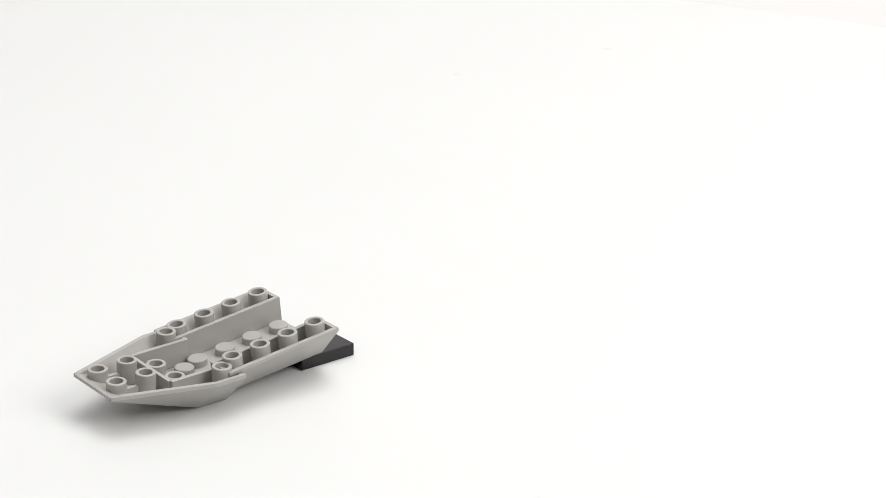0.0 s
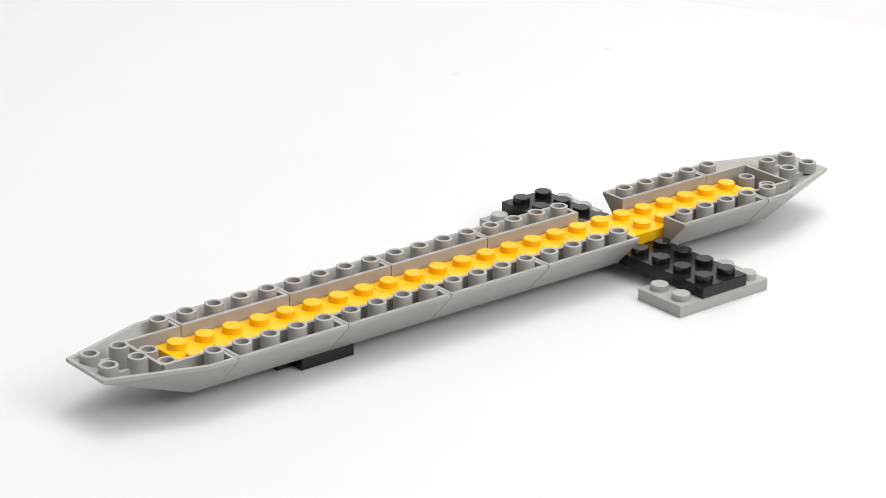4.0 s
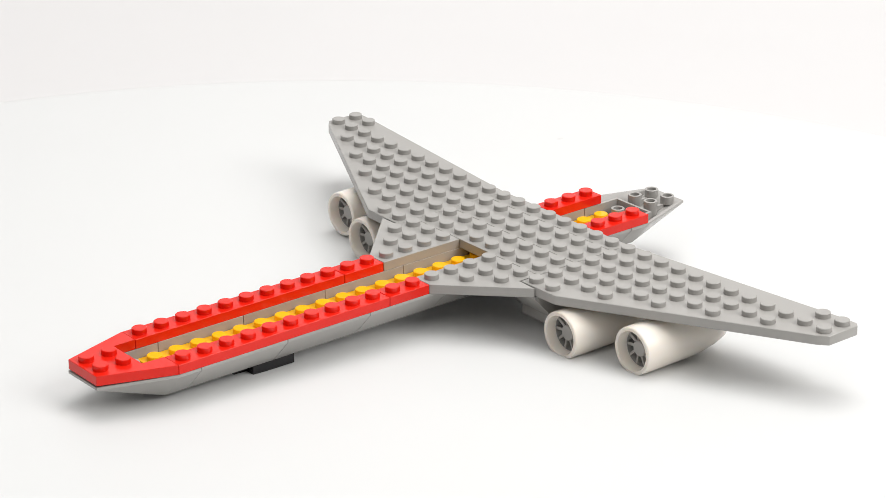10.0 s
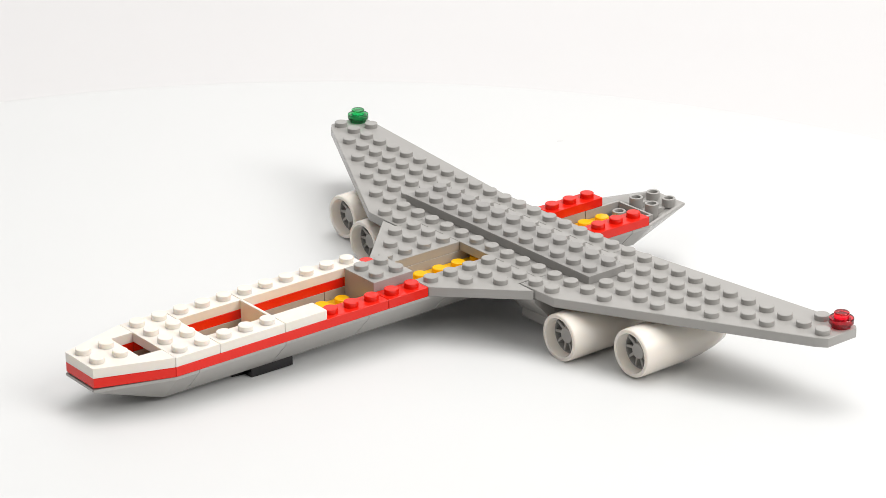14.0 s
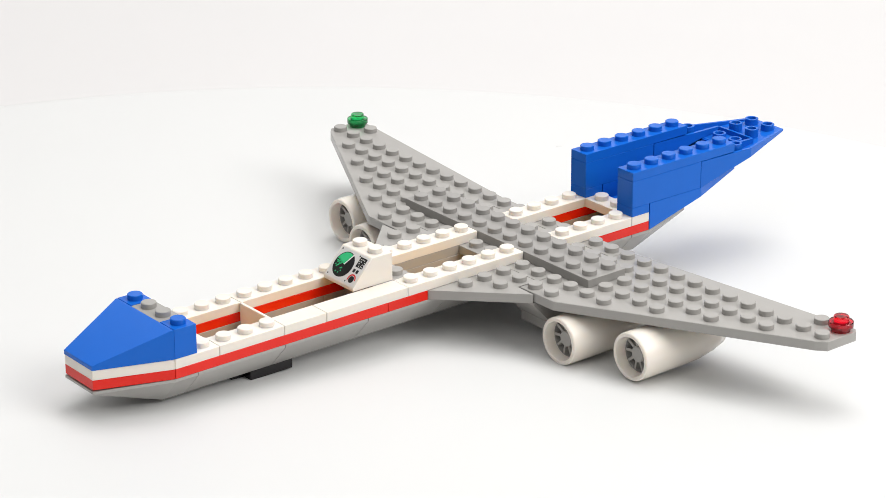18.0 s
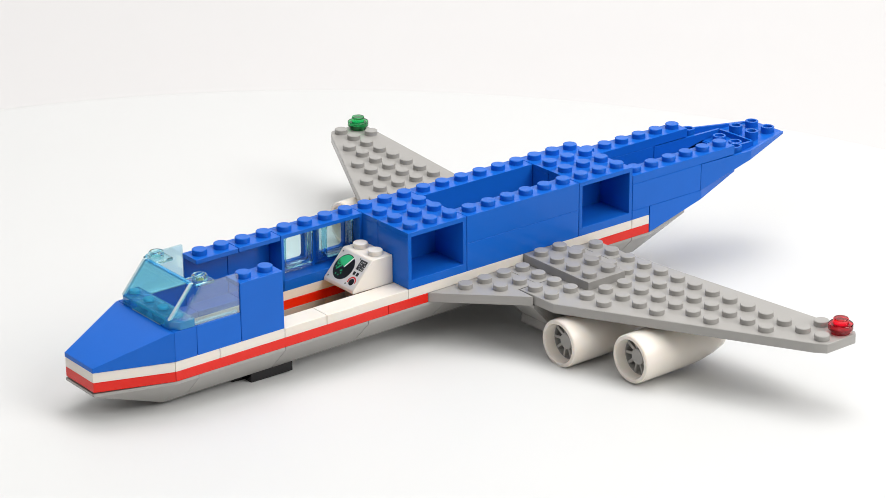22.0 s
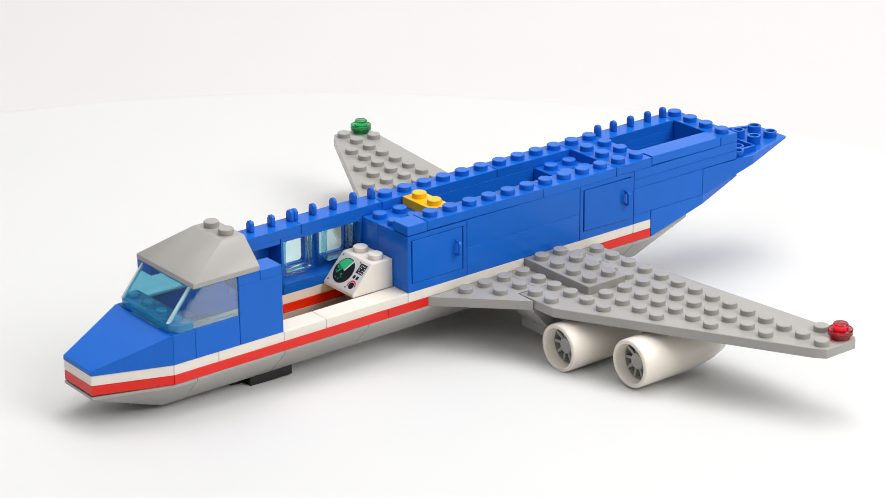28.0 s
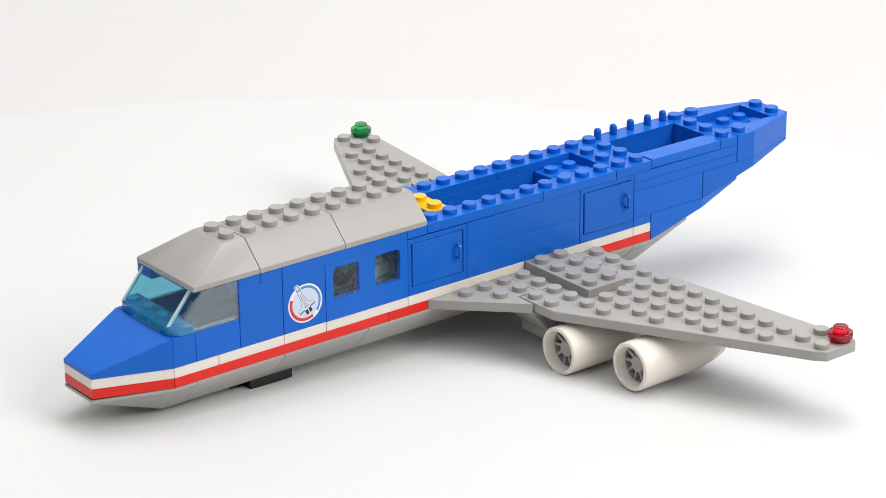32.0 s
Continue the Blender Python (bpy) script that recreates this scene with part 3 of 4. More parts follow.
# blue nose, closed by a sloping top, with a grey plate let into it
def nose_top(bm):
    hull(bm, [(0, 1, 0), (0, 3, 0), (0, 1, 0.45), (0, 3, 0.45), (3, 0.0, 0), (3, 4.0, 0), (3, 0.0, 2.97), (3, 4.0, 2.97), (2.9, 0.03, 2.97), (2.9, 3.97, 2.97)], 0.00012)
    box(bm, 3, 0, 0, 4, 1, 3, 0.0001)
    box(bm, 3, 3, 0, 4, 4, 3, 0.0001)
    box(bm, 3, 1, 0, 4, 3, 1.9, 0, 0)
    stud(bm, 3.5, 0.5, 3)
    stud(bm, 3.5, 3.5, 3)


place("nose_cone", "nose_top", nose_top, (0, -2, 2.14), BLUE, 15.25, "blue sloping wedge brick", pitch=0.8)
brick("nose_insert", (3, -1, 4), (1, 2, 1), GREY, 15.45)

# tail bricks
place("tail_wedge", "wedge_blue", wedge_inverted, (27, -2, 0), BLUE, 16.1, "blue inverted wedge brick")
place("tail_wedge", "wedge_blue", wedge_inverted, (30, -2, 3), BLUE, 16.9, "blue inverted wedge brick", poses=((16.95, low(-0.03, 0, -0.1, 0.8)), (28.0, low(-0.03, 0, -0.1, 0.8)), (28.12, low(0, 0, 0))))
for y, dt in ((-2, 0.0), (1, -0.05)):
    brick("spacer_plate", (26, y, 2), (1, 1, 1), BLUE, 16.5 + dt)
    brick("tail_wall", (26, y, 3), (4, 1, 3), BLUE, 17.3 + dt, "blue brick")
    brick("tail_wall_plate", (26, y, 6), (6, 1, 1), BLUE, 17.5 + dt)
    brick("tail_wall_plate", (26, y, 7), (6, 1, 1), BLUE, 22.85 + dt)


# cupboards in the fuselage, 3 long, 2 deep, open to one side
def cupboard(sign):
    def build(bm):
        f = (lambda y: y) if sign < 0 else (lambda y: 2 - y)
        t = 0.2
        def b(x0, y0, z0, x1, y1, z1, bev=0.0001):
            ya, yb = sorted((f(y0), f(y1)))
            box(bm, x0, ya, z0, x1, yb, z1, bev, GAP if bev else 0)
        b(0, 0, 0, 3, 2, 0.9)
        b(0, 0, 5.5, 3, 2, 6)
        b(0, 0, 0.88, t, 2, 5.52)
        b(3 - t, 0, 0.88, 3, 2, 5.52)
        b(t - 0.02, 1.85, 0.88, 3 - t + 0.02, 2, 5.52, 0)
        for i in range(3):
            for j in range(2):
                stud(bm, i + 0.5, j + 0.5, 6)
    return build


def door_panel(bm):
    box(bm, 0.04, 0, 0.05, 2.56, 0.12, 4.55, 0.00012, 0)


def door_handle(bm):
    """A small bow handle standing off the door."""
    hull(bm, [(x, y, z) for x in (2.17, 2.31) for y, z in ((-0.2, 1.75), (-0.2, 3.35), (-0.3, 2.0), (-0.3, 3.1))], 0.00008)
    for z in (1.75, 3.1):
        box(bm, 2.19, -0.22, z, 2.29, 0.02, z + 0.25, 0.00003, 0)


for x, tf, tn in ((23, 18.2, 18.5), (14, 19.75, 19.97)):
    place("cupboard", "cupboard_far", cupboard(1), (x, 0, 2), BLUE, tf, "blue cupboard brick")
    place("cupboard", "cupboard_near", cupboard(-1), (x, -2, 2), BLUE, tn, "blue cupboard brick with an open front")
    d = place("door", "door_panel", door_panel, (x + 0.2, -2.0, 2.9), BLUE, 22.45, "blue cupboard door, shut", -2.0 if x == 23 else 0.0)
    sub("handle", "door_handle", door_handle, BLUE, d)
for y, dt in ((-2, 0.0), (1, -0.05)):
    brick("fuselage_wall", (17, y, 2), (6, 1, 3), BLUE, 18.9 + dt, "blue brick")
    brick("fuselage_wall", (17, y, 5), (6, 1, 3), BLUE, 19.3 + dt, "blue brick")


# cabin walls: window frames with clear panes
def rounded(x0, z0, x1, z1, rx, rz, n=4):
    """An outline with rounded corners, as (x, z) pairs."""
    out = []
    for cx, cz, a in ((x1 - rx, z1 - rz, 0), (x0 + rx, z1 - rz, 90), (x0 + rx, z0 + rz, 180), (x1 - rx, z0 + rz, 270)):
        for k in range(n + 1):
            t = radians(a + 90 * k / n)
            out.append((cx + rx * math.cos(t), cz + rz * math.sin(t)))
    return out


def collar(bm, outer, inner, y0, y1):
    """A ring between two outlines of equal length, from depth y0 to y1."""
    n = len(outer)
    v = [[bm.verts.new((x * U, y * U, z * H)) for x, z in o] for o in (outer, inner) for y in (y0, y1)]
    for i in range(n):
        j = (i + 1) % n
        bm.faces.new((v[0][i], v[0][j], v[2][j], v[2][i]))
        bm.faces.new((v[1][j], v[1][i], v[3][i], v[3][j]))
        bm.faces.new((v[0][j], v[0][i], v[1][i], v[1][j]))
        bm.faces.new((v[2][i], v[2][j], v[3][j], v[3][i]))


def square(x0, z0, x1, z1, n=4):
    """The same corners, unrounded, with as many points."""
    return [p for c in ((x1, z1), (x0, z1), (x0, z0), (x1, z0)) for p in [c] * (n + 1)]


def window_frame(bm):
    """1 x 4 x 2 wall with two rounded openings, hollow behind and below."""
    g = 0.009
    for x0, a, b in ((0, g, 2), (2, 2, 4 - g)):
        collar(bm, square(a, 0.0, b, 6.0), rounded(x0 + 0.38, 2.15, x0 + 1.62, 5.4, 0.14, 0.35), 0.009, 0.22)
    box(bm, g, 0.2, 0.8, 4 - g, 0.991, 1.1, 0.00006, 0)
    box(bm, g, 0.85, 0, 4 - g, 0.991, 0.82, 0.00006, 0)
    box(bm, g, 0.2, 5.6, 4 - g, 0.991, 5.995, 0.00006, 0)
    for x in (g, 1.94, 4 - g - 0.12):
        box(bm, x, 0.2, 1.08 if x == 1.94 else 0.0, x + 0.12, 0.33 if x == 1.94 else 0.991, 5.62, 0.00004, 0)
    for i in range(4):
        stud(bm, i + 0.5, 0.5, 6)
    for i in (1, 2, 3):
        lathe(bm, [(0.0014, 0.0027), (0.0014, 0.0003), (0.0012, 0.0001)], Matrix.Translation((i * U, 0.53 * U, 0)), 16, cap1=True)
    bmesh.ops.remove_doubles(bm, verts=bm.verts[:], dist=1e-7)


def prism_x(bm, outline, y0, y1):
    """A slab over an outline of (x, z) pairs, from depth y0 to y1."""
    a = [bm.verts.new((x * U, y0 * U, z * H)) for x, z in outline]
    b = [bm.verts.new((x * U, y1 * U, z * H)) for x, z in outline]
    bm.faces.new(a)
    bm.faces.new(b[::-1])
    for i in range(len(a)):
        j = (i + 1) % len(a)
        bm.faces.new((a[j], a[i], b[i], b[j]))


def window_pane(bm):
    """The clear insert: a pane with a deep collar round it and a wide flange."""
    prism_x(bm, rounded(0.40, 2.17, 1.60, 5.38, 0.14, 0.35), 0.02, 0.10)


def window_flange(bm):
    collar(bm, square(0.14, 1.2, 1.86, 5.55), rounded(0.40, 2.2, 1.60, 5.35, 0.14, 0.35), 0.34, 0.46)


def window_collar(bm):
    collar(bm, rounded(0.31, 2.0, 1.69, 5.54, 0.16, 0.4), rounded(0.375, 2.16, 1.625, 5.42, 0.14, 0.35), 0.47, 0.78)


def window(at, since, poses=(), flip=False):
    w = place("window_wall", "window_frame", window_frame, (at[0] + 4, at[1] + 1, at[2]) if flip else at, BLUE, since, "blue wall panel with two clear windows", 180.0 if flip else 0.0, poses)
    for dx in (0, 2):
        p = sub("pane", "window_pane", window_pane, PANE, w, "clear pale blue pane")
        p.visible_shadow = False
        f = sub("pane_flange", "window_flange", window_flange, RIM, w, "clear aqua flange")
        q = sub("pane_collar", "window_collar", window_collar, COLLAR, w, "clear aqua rim")
        p.location = f.location = q.location = (dx * U, 0, 0)
    return w


window((10, 1, 2), 20.45, flip=True)


def wall_panel(sign, tall):
    """Thin outer wall on a floor plate; the tall one has a studded top plate as well."""
    def build(bm):
        f = (lambda y: y) if sign < 0 else (lambda y: 1 - y)

        def b(y0, y1, z0, z1):
            ya, yb = sorted((f(y0), f(y1)))
            box(bm, 0, ya, z0, 2, yb, z1)
        top = 6 if tall else 3
        b(0, 0.16, 0, top)
        b(0.15, 1, 0, 0.62)
        if tall:
            b(0.15, 1, 5.5, 6)
            for i in (0.5, 1.5):
                stud(bm, i, 0.5, 6)
    return build


place("cabin_panel", "panel_far", wall_panel(1, True), (8, 1, 2), BLUE, 20.85, "tall blue wall panel")
place("cabin_panel", "panel_far", wall_panel(1, True), (6, 1, 2), BLUE, 21.28, "tall blue wall panel")
place("cabin_panel", "panel_near", wall_panel(-1, True), (6, -2, 2), BLUE, 21.35, "tall blue wall panel")
place("cockpit_panel", "low_panel_far", wall_panel(1, False), (4, 1, 2), BLUE, 21.62, "low blue wall panel")
place("cockpit_panel", "low_panel_near", wall_panel(-1, False), (4, -2, 2), BLUE, 21.68, "low blue wall panel")


def windscreen_base(bm):
    """Front ledge of the windscreen with its four blind studs."""
    prism(bm, [(3.02, -1.62), (3.32, -1.98), (3.98, -1.98), (3.98, 1.98), (3.32, 1.98), (3.02, 1.62)], -0.06, 0.92, 0.0004, 0)


def windscreen_bumps(bm):
    for j in range(4):
        lathe(bm, [(0.0017, 0.0), (0.0017, 0.0007), (0.0014, 0.0009)], Matrix.Translation((3.5 * U, (j - 1.5) * U, 0.94 * H)), 16, cap0=True, cap1=True)


def front_sheet(bm):
    hull(bm, [(x, y, z) for y in (-1.58, 1.58) for x, z in ((3.04, 0.95), (3.15, 0.95), (4.06, 3.97), (4.16, 3.97))], 0.00006)


def side_sheet(sign):
    def build(bm):
        hull(bm, [(x, y * sign, z) for y in (1.98, 1.86) for x, z in ((4.02, 0.04), (5.97, 0.04), (5.97, 3.97), (4.40, 3.97), (3.38, 0.97), (4.02, 0.97))], 0.00006)
    return build


def corner_sheet(sign):
    """The slanting facet between front and side sheet."""
    def build(bm):
        hull(bm, [(x, y * sign, z) for x, y, z in ((3.06, 1.66, 0.95), (3.36, 1.97, 0.95), (3.15, 1.60, 0.95), (3.40, 1.87, 0.95), (4.08, 1.66, 3.97), (4.38, 1.97, 3.97), (4.17, 1.60, 3.97), (4.42, 1.87, 3.97))], 0.00004)
    return build


def edge_bar(sign):
    """The thick clear edge where the front sheet meets the corner facet."""
    def build(bm):
        hull(bm, [(x, y * sign, z) for y in (1.66, 1.55) for x, z in ((3.0, 0.93), (3.16, 0.93), (4.03, 3.98), (4.18, 3.98))], 0.00008)
    return build


def top_bar(bm):
    hull(bm, [(x, y, z) for x in (4.06, 4.2) for y in (-1.52, 1.52) for z in (3.78, 3.99)], 0.00005)


def side_ledge(sign):
    """Cloudy foot of the side sheet, hiding the studs that it grips."""
    def build(bm):
        hull(bm, [(x, y * sign, z) for x in (4.05, 5.95) for y in (1.85, 1.7) for z in (0.02, 0.14)], 0.00004)
    return build


def top_tab(sign):
    def build(bm):
        hull(bm, [(x, y * sign, z) for x in (4.16, 5.0) for y in (1.83, 1.05) for z in (3.62, 3.97)], 0.0001)
        lathe(bm, [(STUD_R, 0.00005), (STUD_R, STUD_H - 0.0002), (STUD_R - 0.0002, STUD_H), (0.0016, STUD_H), (0.0014, 0.0003)], Matrix.Translation((4.55 * U, 1.5 * sign * U, 3.98 * H)), cap1=True)
    return build


screen = place("windscreen", "windscreen_base", windscreen_base, (0, 0, 5), LEDGE, 21.97, "clear aqua cockpit windscreen")
sub("ledge_stud", "windscreen_bumps", windscreen_bumps, BUMP, screen)
sub("front_pane", "front_sheet", front_sheet, SHEET, screen)
sub("top_bar", "top_bar", top_bar, LEDGE, screen)
for sg in (-1, 1):
    sub("side_pane", ("side_sheet", sg), side_sheet(sg), SIDE, screen)
    sub("side_ledge", ("side_ledge", sg), side_ledge(sg), FROST_GLINT, screen)
    sub("corner_pane", ("corner_sheet", sg), corner_sheet(sg), SHEET, screen)
    # the clear edge's bright line is put in as a pale milky colour
    sub("corner_bar", ("edge_bar", sg), edge_bar(sg), FROST_GLINT, screen)
    sub("top_tab", ("top_tab", sg), top_tab(sg), AQUA, screen)


# roof over the cockpit
def cockpit_roof(bm):
    hull(bm, [(x, y, z) for x in (4.0, 6.988) for y in (-2, 2) for z in (0.03, 0.55)] + [(x, y, 2.97) for x in (6.0, 6.988) for y in (-1, 1)], 0.00014)
    for y in (-0.5, 0.5):
        stud(bm, 6.5, y, 3)


place("cockpit_roof", "cockpit_roof", cockpit_roof, (0, 0, 9), GREY, 24.15, "grey sloping roof brick")
brick("roof_rest", (4, 1, 8), (2, 1, 1), BLUE, 23.7)
brick("roof_rest", (6, -2, 8), (1, 1, 1), BLUE, 23.6)
brick("roof_rest", (6, 1, 8), (1, 1, 1), BLUE, 23.65)
brick("side_tile", (7, -2, 8), (1, 1, 1), BLUE, 23.8, "smooth blue tile", False)


# hinges along the far side
def hinge_plate(bm):
    box(bm, 0, 0, 0, 4, 1, 1, 0.0001)
    for x in (0.1, 1.0, 2.0, 3.0, 3.9):
        hull(bm, [(x + d, y, z) for d in (-0.11, 0.11) for y, z in ((0.45, 0.95), (0.80, 0.95), (0.45, 1.8), (0.52, 2.14), (0.73, 2.14), (0.80, 1.8))], 0.0004)


for x, t in ((7, 24.75), (11, 24.97), (27, 27.2)):
    place("hinge_plate", "hinge_plate", hinge_plate, (x, 1, 8), BLUE, t, "blue hinge plate with upright fingers")
brick("side_tile", (14, -2, 8.1), (1, 1, 1), BLUE, 25.35, "smooth blue tile", False)
brick("coaming_plate", (15, -2, 8.13), (6, 1, 1), BLUE, 25.75, pitch=0.45)
brick("coaming_plate", (21, -2, 8), (4, 1, 1), BLUE, 25.95)
brick("coaming_plate", (15, 1, 8), (6, 1, 1), BLUE, 26.15)
brick("coaming_plate", (21, 1, 8), (4, 1, 1), BLUE, 26.35)
brick("coaming_plate", (25, -2, 8), (2, 4, 1), BLUE, 26.6)
brick("yellow_plate", (16, -1, 8), (1, 2, 1), YELLOW, 26.9)
brick("side_tile", (27, -2, 8.1), (4, 1, 1), BLUE, 27.45, "smooth blue tile", False, pitch=0.4)
brick("coaming_plate", (31, -2, 8), (1, 4, 1), BLUE, 27.75)
brick("coaming_plate", (31, -1, 7), (1, 2, 1), BLUE, 27.6)


def tail_cap(bm):
    """Open-topped wedge closing the tail, with a row of studs on its floor."""
    for s in (0, 1):
        f = (lambda y: y) if s == 0 else (lambda y: 4 - y)
        hull(bm, [(x, f(y), z) for x in (0.012, 1) for y in (0, 1) for z in (0, 3)], 0.0001)
        hull(bm, [(1, f(0), 0), (1, f(0), 3), (1, f(1), 0), (1, f(1), 3), (4, f(1), 3), (4, f(1), 0.02), (3.9, f(1.02), 3), (3.9, f(1.02), 0.02)], 0.0001)
        stud(bm, 0.5, f(0.5), 3)
        stud(bm, 3.5, f(1.5), 3)
        stud(bm, 1.5, f(1.5), 2)
        stud(bm, 2.5, f(1.5), 2)
    box(bm, 0.012, 1, 0.3, 3.02, 3, 2, 0, 0)
    box(bm, 3, 1.01, 0.03, 3.995, 2.99, 2.995, 0.00008, 0)


place("tail_cap", "tail_cap", tail_cap, (32, -2, 6), BLUE, 28.15, "blue wedge brick closing the tail")
brick("cap_plate", (31, -1, 6), (1, 2, 1), BLUE, 28.0, "", False)

# ---- hinged cabin roof with the hatch wall hanging from it ----
HINGE = Vector((0, 1.7 * U, 9.6 * H))
OPEN = 61.0


def roof_shell(bm):
    """4 x 4 roof brick: two slopes and a flat studded top; below, a trench with pins on one side, clips for the hinge on the other."""
    g = 0.012

    def bar(pts, x0=g, x1=4 - g, bev=0.00008):
        hull(bm, [(x, y, z) for x in (x0, x1) for y, z in pts], bev)
    bar([(0, 0.03), (0, 0.55), (1.0, 2.97), (1.0, 2.45), (0.2, 0.03)])
    bar([(0.66, 0.03), (0.84, 0.03), (1.0, 2.5), (0.86, 2.5)], bev=0.00004)
    bar([(0.98, 2.45), (3.02, 2.45), (3.0, 2.97), (1.0, 2.97)], bev=0)
    bar([(4, 0.03), (4, 0.55), (3.0, 2.97), (2.95, 2.45), (3.8, 0.03)])
    for x in (g + 0.014, 4 - g - 0.214):
        bar([(0.02, 0.05), (0.02, 0.5), (0.95, 2.8), (0.95, 2.4), (0.83, 0.05)], x, x + 0.2, 0)
        bar([(3.98, 0.05), (3.98, 0.5), (3.0, 2.9), (2.75, 2.5), (3.55, 0.05)], x, x + 0.14, 0)
    for x in (1, 2, 3):
        lathe(bm, [(0.0015, 0.0), (0.0015, -0.0028), (0.0013, -0.0030)], Matrix.Translation((x * U, 0.45 * U, 1.1 * H)), 16, cap1=True)
        lathe(bm, [(0.0030, 0.0), (0.0030, -0.0010), (0.0025, -0.0010), (0.0025, 0.0)], Matrix.Translation((x * U, 1.55 * U, 2.46 * H)), 20)
        # clip: a block with two lugs that grip the hinge finger
        bar([(2.95, 2.46), (2.95, 1.62), (3.5, 1.3), (3.8, 0.7)], x - 0.38, x + 0.38, 0.00006)
        for a in (-0.38, 0.13):
            bar([(3.0, 1.75), (3.42, 1.3), (3.42, 0.5), (3.52, 0.34), (3.8, 0.34), (3.82, 0.7), (3.15, 2.1)], x + a, x + a + 0.25, 0.00006)
    for i in range(4):
        bar([(1.95, 2.47), (2.55, 2.47), (2.4, 1.75), (2.1, 1.75)], i + 0.38, i + 0.62, 0.00006)
        for j in (1.5, 2.5):
            stud(bm, i + 0.5, j, 3)


def hinged(t_on):
    """Rows for a piece that is put on while the roof stands open and then swings shut with it."""
    return ("hinge", t_on)


place("cabin_roof", "roof_shell", roof_shell, (7, -2, 9), GREY, 28.92, "grey hinged roof brick", poses=hinged(28.92))
place("cabin_roof", "roof_shell", roof_shell, (11, -2, 9), GREY, 29.32, "grey hinged roof brick", poses=hinged(29.32))


def hollow_plate(bm):
    box(bm, 0, 0, 0.3, 6, 1, 1, 0.0001)
    box(bm, 0, 0, 0, 6, 0.18, 0.32, 0.00005)
    box(bm, 0, 0.82, 0, 6, 1, 0.32, 0.00005)
    for x in (0, 5.82):
        box(bm, x, 0.17, 0, x + 0.18, 0.83, 0.32, 0.00003, 0)
    for i in range(1, 6):
        lathe(bm, [(0.0016, 0.0012), (0.0016, 0.00005), (0.0014, 0.0), (0.0009, 0.0), (0.0008, 0.0010)], Matrix.Translation((i * U, 0.5 * U, 0)), 16, cap1=True)
    for i in range(6):
        stud(bm, i + 0.5, 0.5, 1)


place("hatch_plate", "hatch_plate", hollow_plate, (8, -2, 8), BLUE, 29.75, "blue plate", poses=hinged(29.75))


def hatch_panel(bm):
    box(bm, 0, 0, 0.12, 2, 1, 6, 0.0001)
    for x0, y0, x1, y1 in ((0.03, 0.03, 1.97, 0.2), (0.03, 0.8, 1.97, 0.97), (0.03, 0.2, 0.2, 0.8), (1.8, 0.2, 1.97, 0.8)):
        box(bm, x0, y0, 0, x1, y1, 0.2, 0.00004, 0)
    lathe(bm, [(0.0016, 0.0), (0.0016, 0.0008), (0.0009, 0.0008)], Matrix.Translation((1 * U, 0.5 * U, 0)), 16)
    for i in (0.5, 1.5):
        stud(bm, i, 0.5, 6)


hatch = place("hatch_panel", "hatch_panel", hatch_panel, (8, -2, 2), BLUE, 30.15, "tall blue brick with a round shuttle emblem", poses=hinged(30.15))
window((10, -2, 2), 30.5, hinged(30.5))
# emblem: u to the right along the fuselage, v up
emb = Matrix.Translation((1.026 * U, GAP, 2.66 * H)) @ pose(0, 0, 0, 90, 0, 0)
printed("emblem_ring", [disc(0.0064, n=48)], emb, INK_WHITE, hatch, "white ring", 0.00003)
printed("emblem_disc", [disc(0.0052)], emb, INK_PALE, hatch, "pale disc", 0.00005)
printed("emblem_arc", [disc(0.0059, inner=0.0049, n=24, a0=radians(158), a1=radians(300))], emb, INK_RED, hatch, "red arc", 0.00006)
printed("emblem_blue_arc", [disc(0.0058, inner=0.0050, n=24, a0=radians(-38), a1=radians(112))], emb, INK_BLUE, hatch, "blue arc", 0.00006)
tilt = emb @ pose(-0.0002, 0.0001, 0, 0, 0, 26)


def shuttle(grow):
    """Plan outline of a winged craft, nose up, grown by a few hundredths of a millimetre."""
    half = [(0.00032, 0.0068), (0.00062, 0.0056), (0.00074, 0.0020), (0.0014, -0.0002), (0.0031, -0.0015), (0.0032, -0.0025), (0.0010, -0.0022), (0.0010, -0.0034)]
    half = [(x + grow, y + grow * (1 if y > 0.005 else -1 if y < -0.002 else 0)) for x, y in half]
    return [(-x, y) for x, y in half[::-1]] + half


printed("shuttle_halo", [shuttle(0.00036)], tilt, INK_WHITE, hatch, "", 0.00008)
printed("shuttle_outline", [shuttle(0.00014)], tilt, INK, hatch, "black outline", 0.0001)
printed("shuttle_shape", [shuttle(0.0)], tilt, INK_PALE, hatch, "pale shuttle shape", 0.00012)
printed("shuttle_line", [rect(-0.00062, 0.0050, 0.00062, 0.0053), rect(-0.00034, -0.0018, -0.00024, 0.0036), rect(0.00024, -0.0018, 0.00034, 0.0036), rect(-0.0008, -0.0014, -0.0001, -0.0012), rect(0.0001, -0.0014, 0.0008, -0.0012),
                         rect(-0.0030, -0.0023, -0.0012, -0.0020), rect(0.0012, -0.0023, 0.0030, -0.0020)], tilt, INK, hatch, "", 0.00014)
printed("shuttle_engine", [rect(-0.0012, -0.0040, -0.0002, -0.0024), rect(0.0002, -0.0040, 0.0012, -0.0024)], tilt, INK, hatch, "", 0.00016)


# ---- everything that moves ----
def swing(deg):
    return Matrix.Translation(HINGE) @ Matrix.Rotation(radians(deg), 4, "X") @ Matrix.Translation(-HINGE)


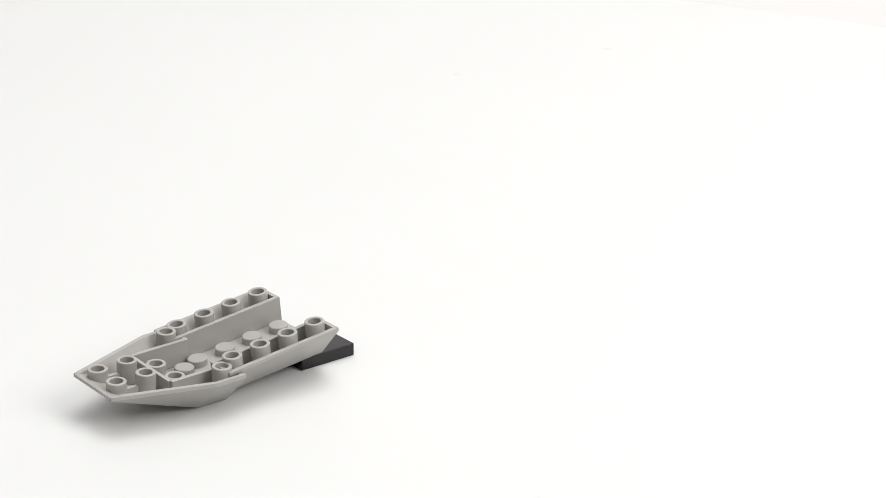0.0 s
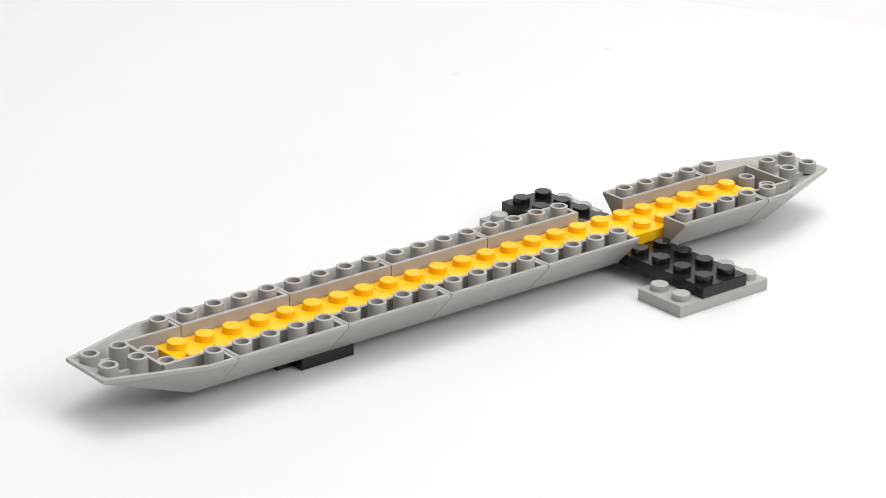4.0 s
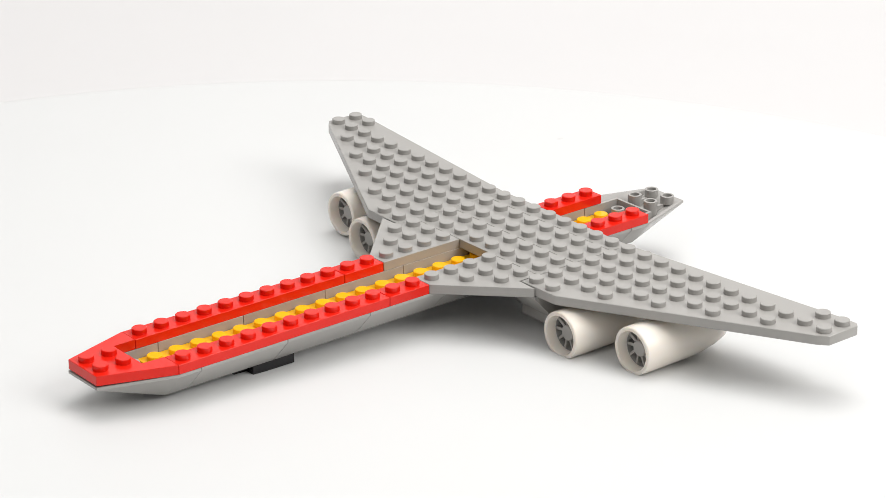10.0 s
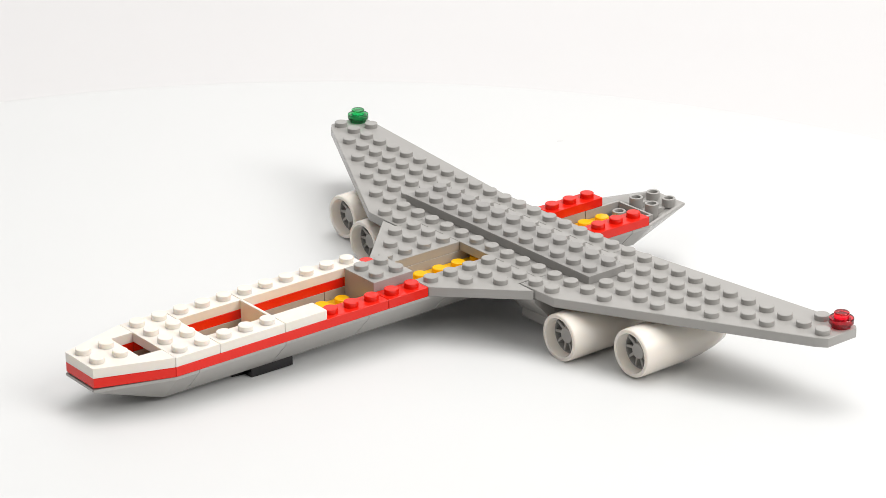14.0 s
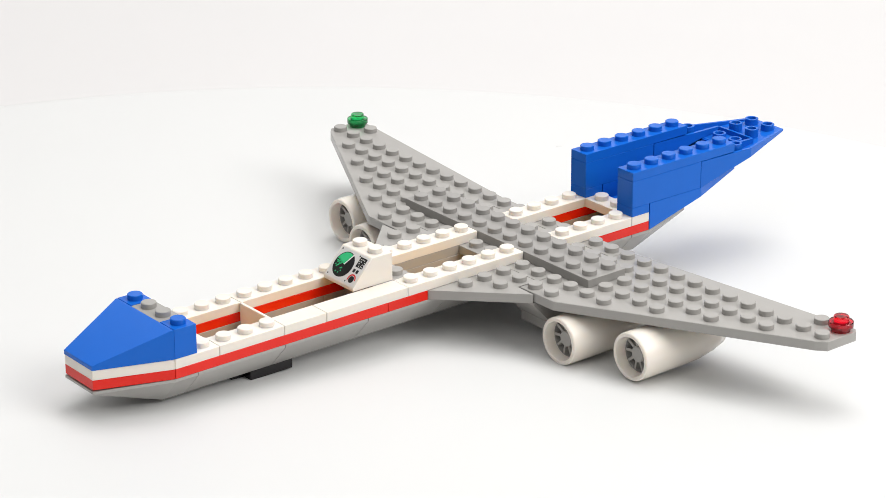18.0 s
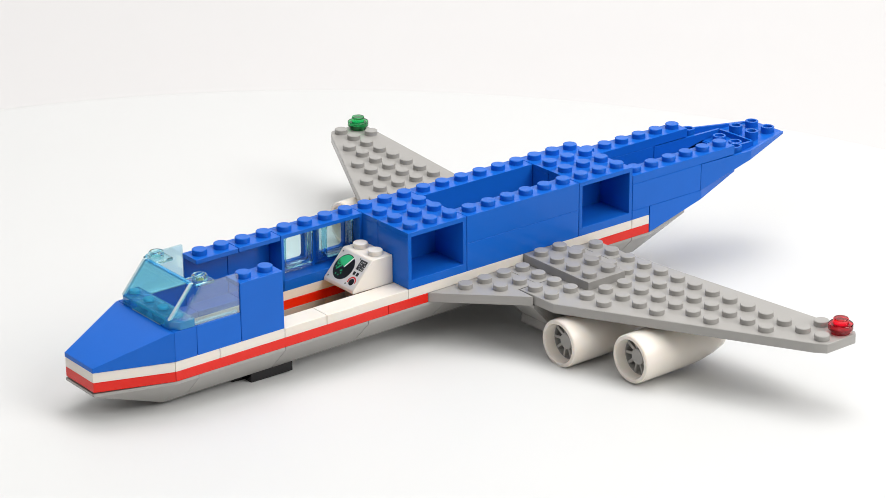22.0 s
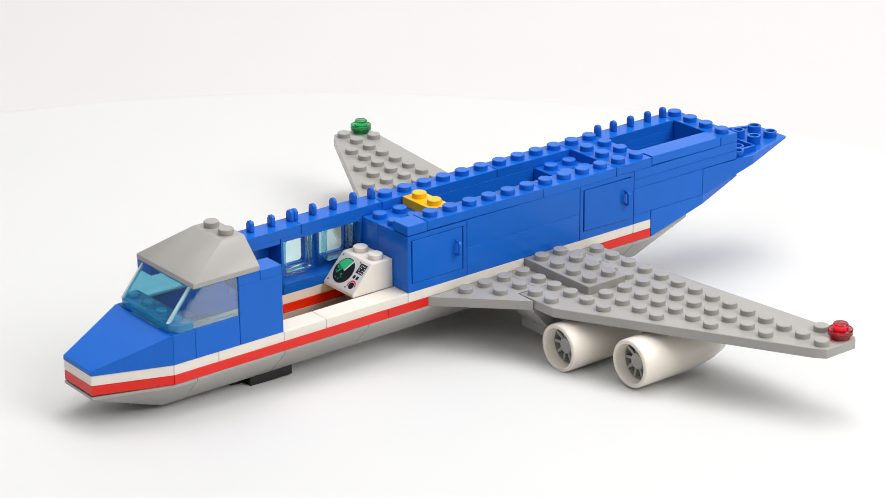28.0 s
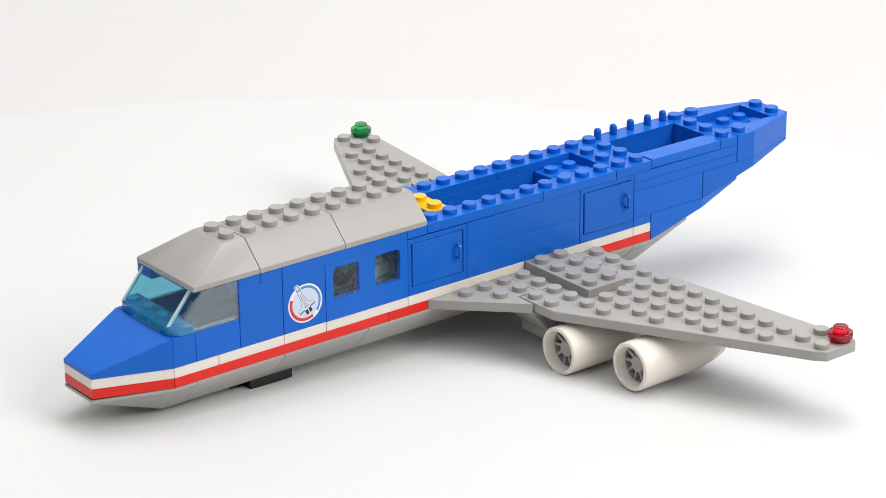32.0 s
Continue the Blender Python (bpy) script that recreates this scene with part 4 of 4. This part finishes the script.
SHUT = [(31.12, 1.0), (31.3, 0.88), (31.5, 0.52), (31.7, 0.12), (31.85, 0.0)]


def motions():
    # the whole model: flat on its plates at first, tipped forward once the engines carry it
    flat_pose = pose(0, 0, 0.0128)
    half = pose(-0.00052, 0.00218, 0.01014, 0.538, -2.438, -1.444)
    tipped = pose(-0.00100, 0.00295, 0.00992, 0.045, -2.699, -1.921)
    walk(plane, [(0, flat_pose), (9.5, flat_pose), (9.58, flat_pose), (9.72, half), (9.8, half), (10.02, half), (10.08, half), (10.3, tipped), (10.4, tipped), (32, tipped)])
    # the board is shifted under the model while the camera draws back
    walk(turntable, [(0, pose(0.079, -0.010, 0)), (8.22, pose(0.079, -0.010, 0)), (8.34, pose(0.079, -0.010, 0)), (8.95, pose(0.077, -0.044, 0)), (9.1, pose(0.077, -0.044, 0)), (32, pose(0.077, -0.044, 0))])
    # loose bricks wait in rows on the table behind the camera until they are put on
    away = Vector((0.61, 0.79, 0)).normalized()
    side = Vector((away.y, -away.x, 0))
    along, back, deep = 0.0, 0.0, 0.0
    step = 1.0 / FPS
    for ob, since, home, poses in PIECES:
        size = Vector(ob.dimensions)
        if since > 0:
            if along + size.x > 1.1:
                along, back, deep = 0.0, back + deep + 0.012, 0.0
            corner = Vector((0.11, 0, 0)) - away * (1.02 + back) + side * (along - 0.55)
            low_z = min(c[2] for c in ob.bound_box)
            min_x, max_y = min(c[0] for c in ob.bound_box), max(c[1] for c in ob.bound_box)
            wait = Matrix.Translation((corner.x, corner.y, -0.0428 - low_z)) @ Matrix.Rotation(math.atan2(side.y, side.x), 4, "Z") @ Matrix.Translation((-min_x, -max_y, 0))
            along, deep = along + size.x + 0.012, max(deep, size.y)
            rows = [(0.0, wait), (since - 2 * step, wait), (since - step, wait)]
        else:
            rows = []
        if poses and poses[0] == "hinge":
            rows += [(since, swing(-OPEN) @ home), (since + step, swing(-OPEN) @ home), (31.08, swing(-OPEN) @ home)] + [(t, swing(-OPEN * k) @ home) for t, k in SHUT] + [(32.0, home)]
        elif poses:
            mid = Vector((2 * U, 2 * U, 0))
            edge = Vector((0, 0.5 * U, 3 * H))
            for k, (t, (dx, dy, dz, pitch, roll)) in enumerate(poses):
                t = since if k == 0 else t
                m = Matrix.Translation((dx * U, dy * U, dz * H)) @ home @ Matrix.Translation(mid) @ Matrix.Rotation(radians(pitch), 4, "Y") @ Matrix.Translation(edge - mid) @ Matrix.Rotation(radians(roll), 4, "X") @ Matrix.Translation(-edge)
                rows += [(t, m), (t + step, m)]
            rows.append((32.0, home))
        elif since > 0:
            rows += [(since, home), (since + step, home), (32.0, home)]
        if rows:
            walk(ob, rows)


motions()
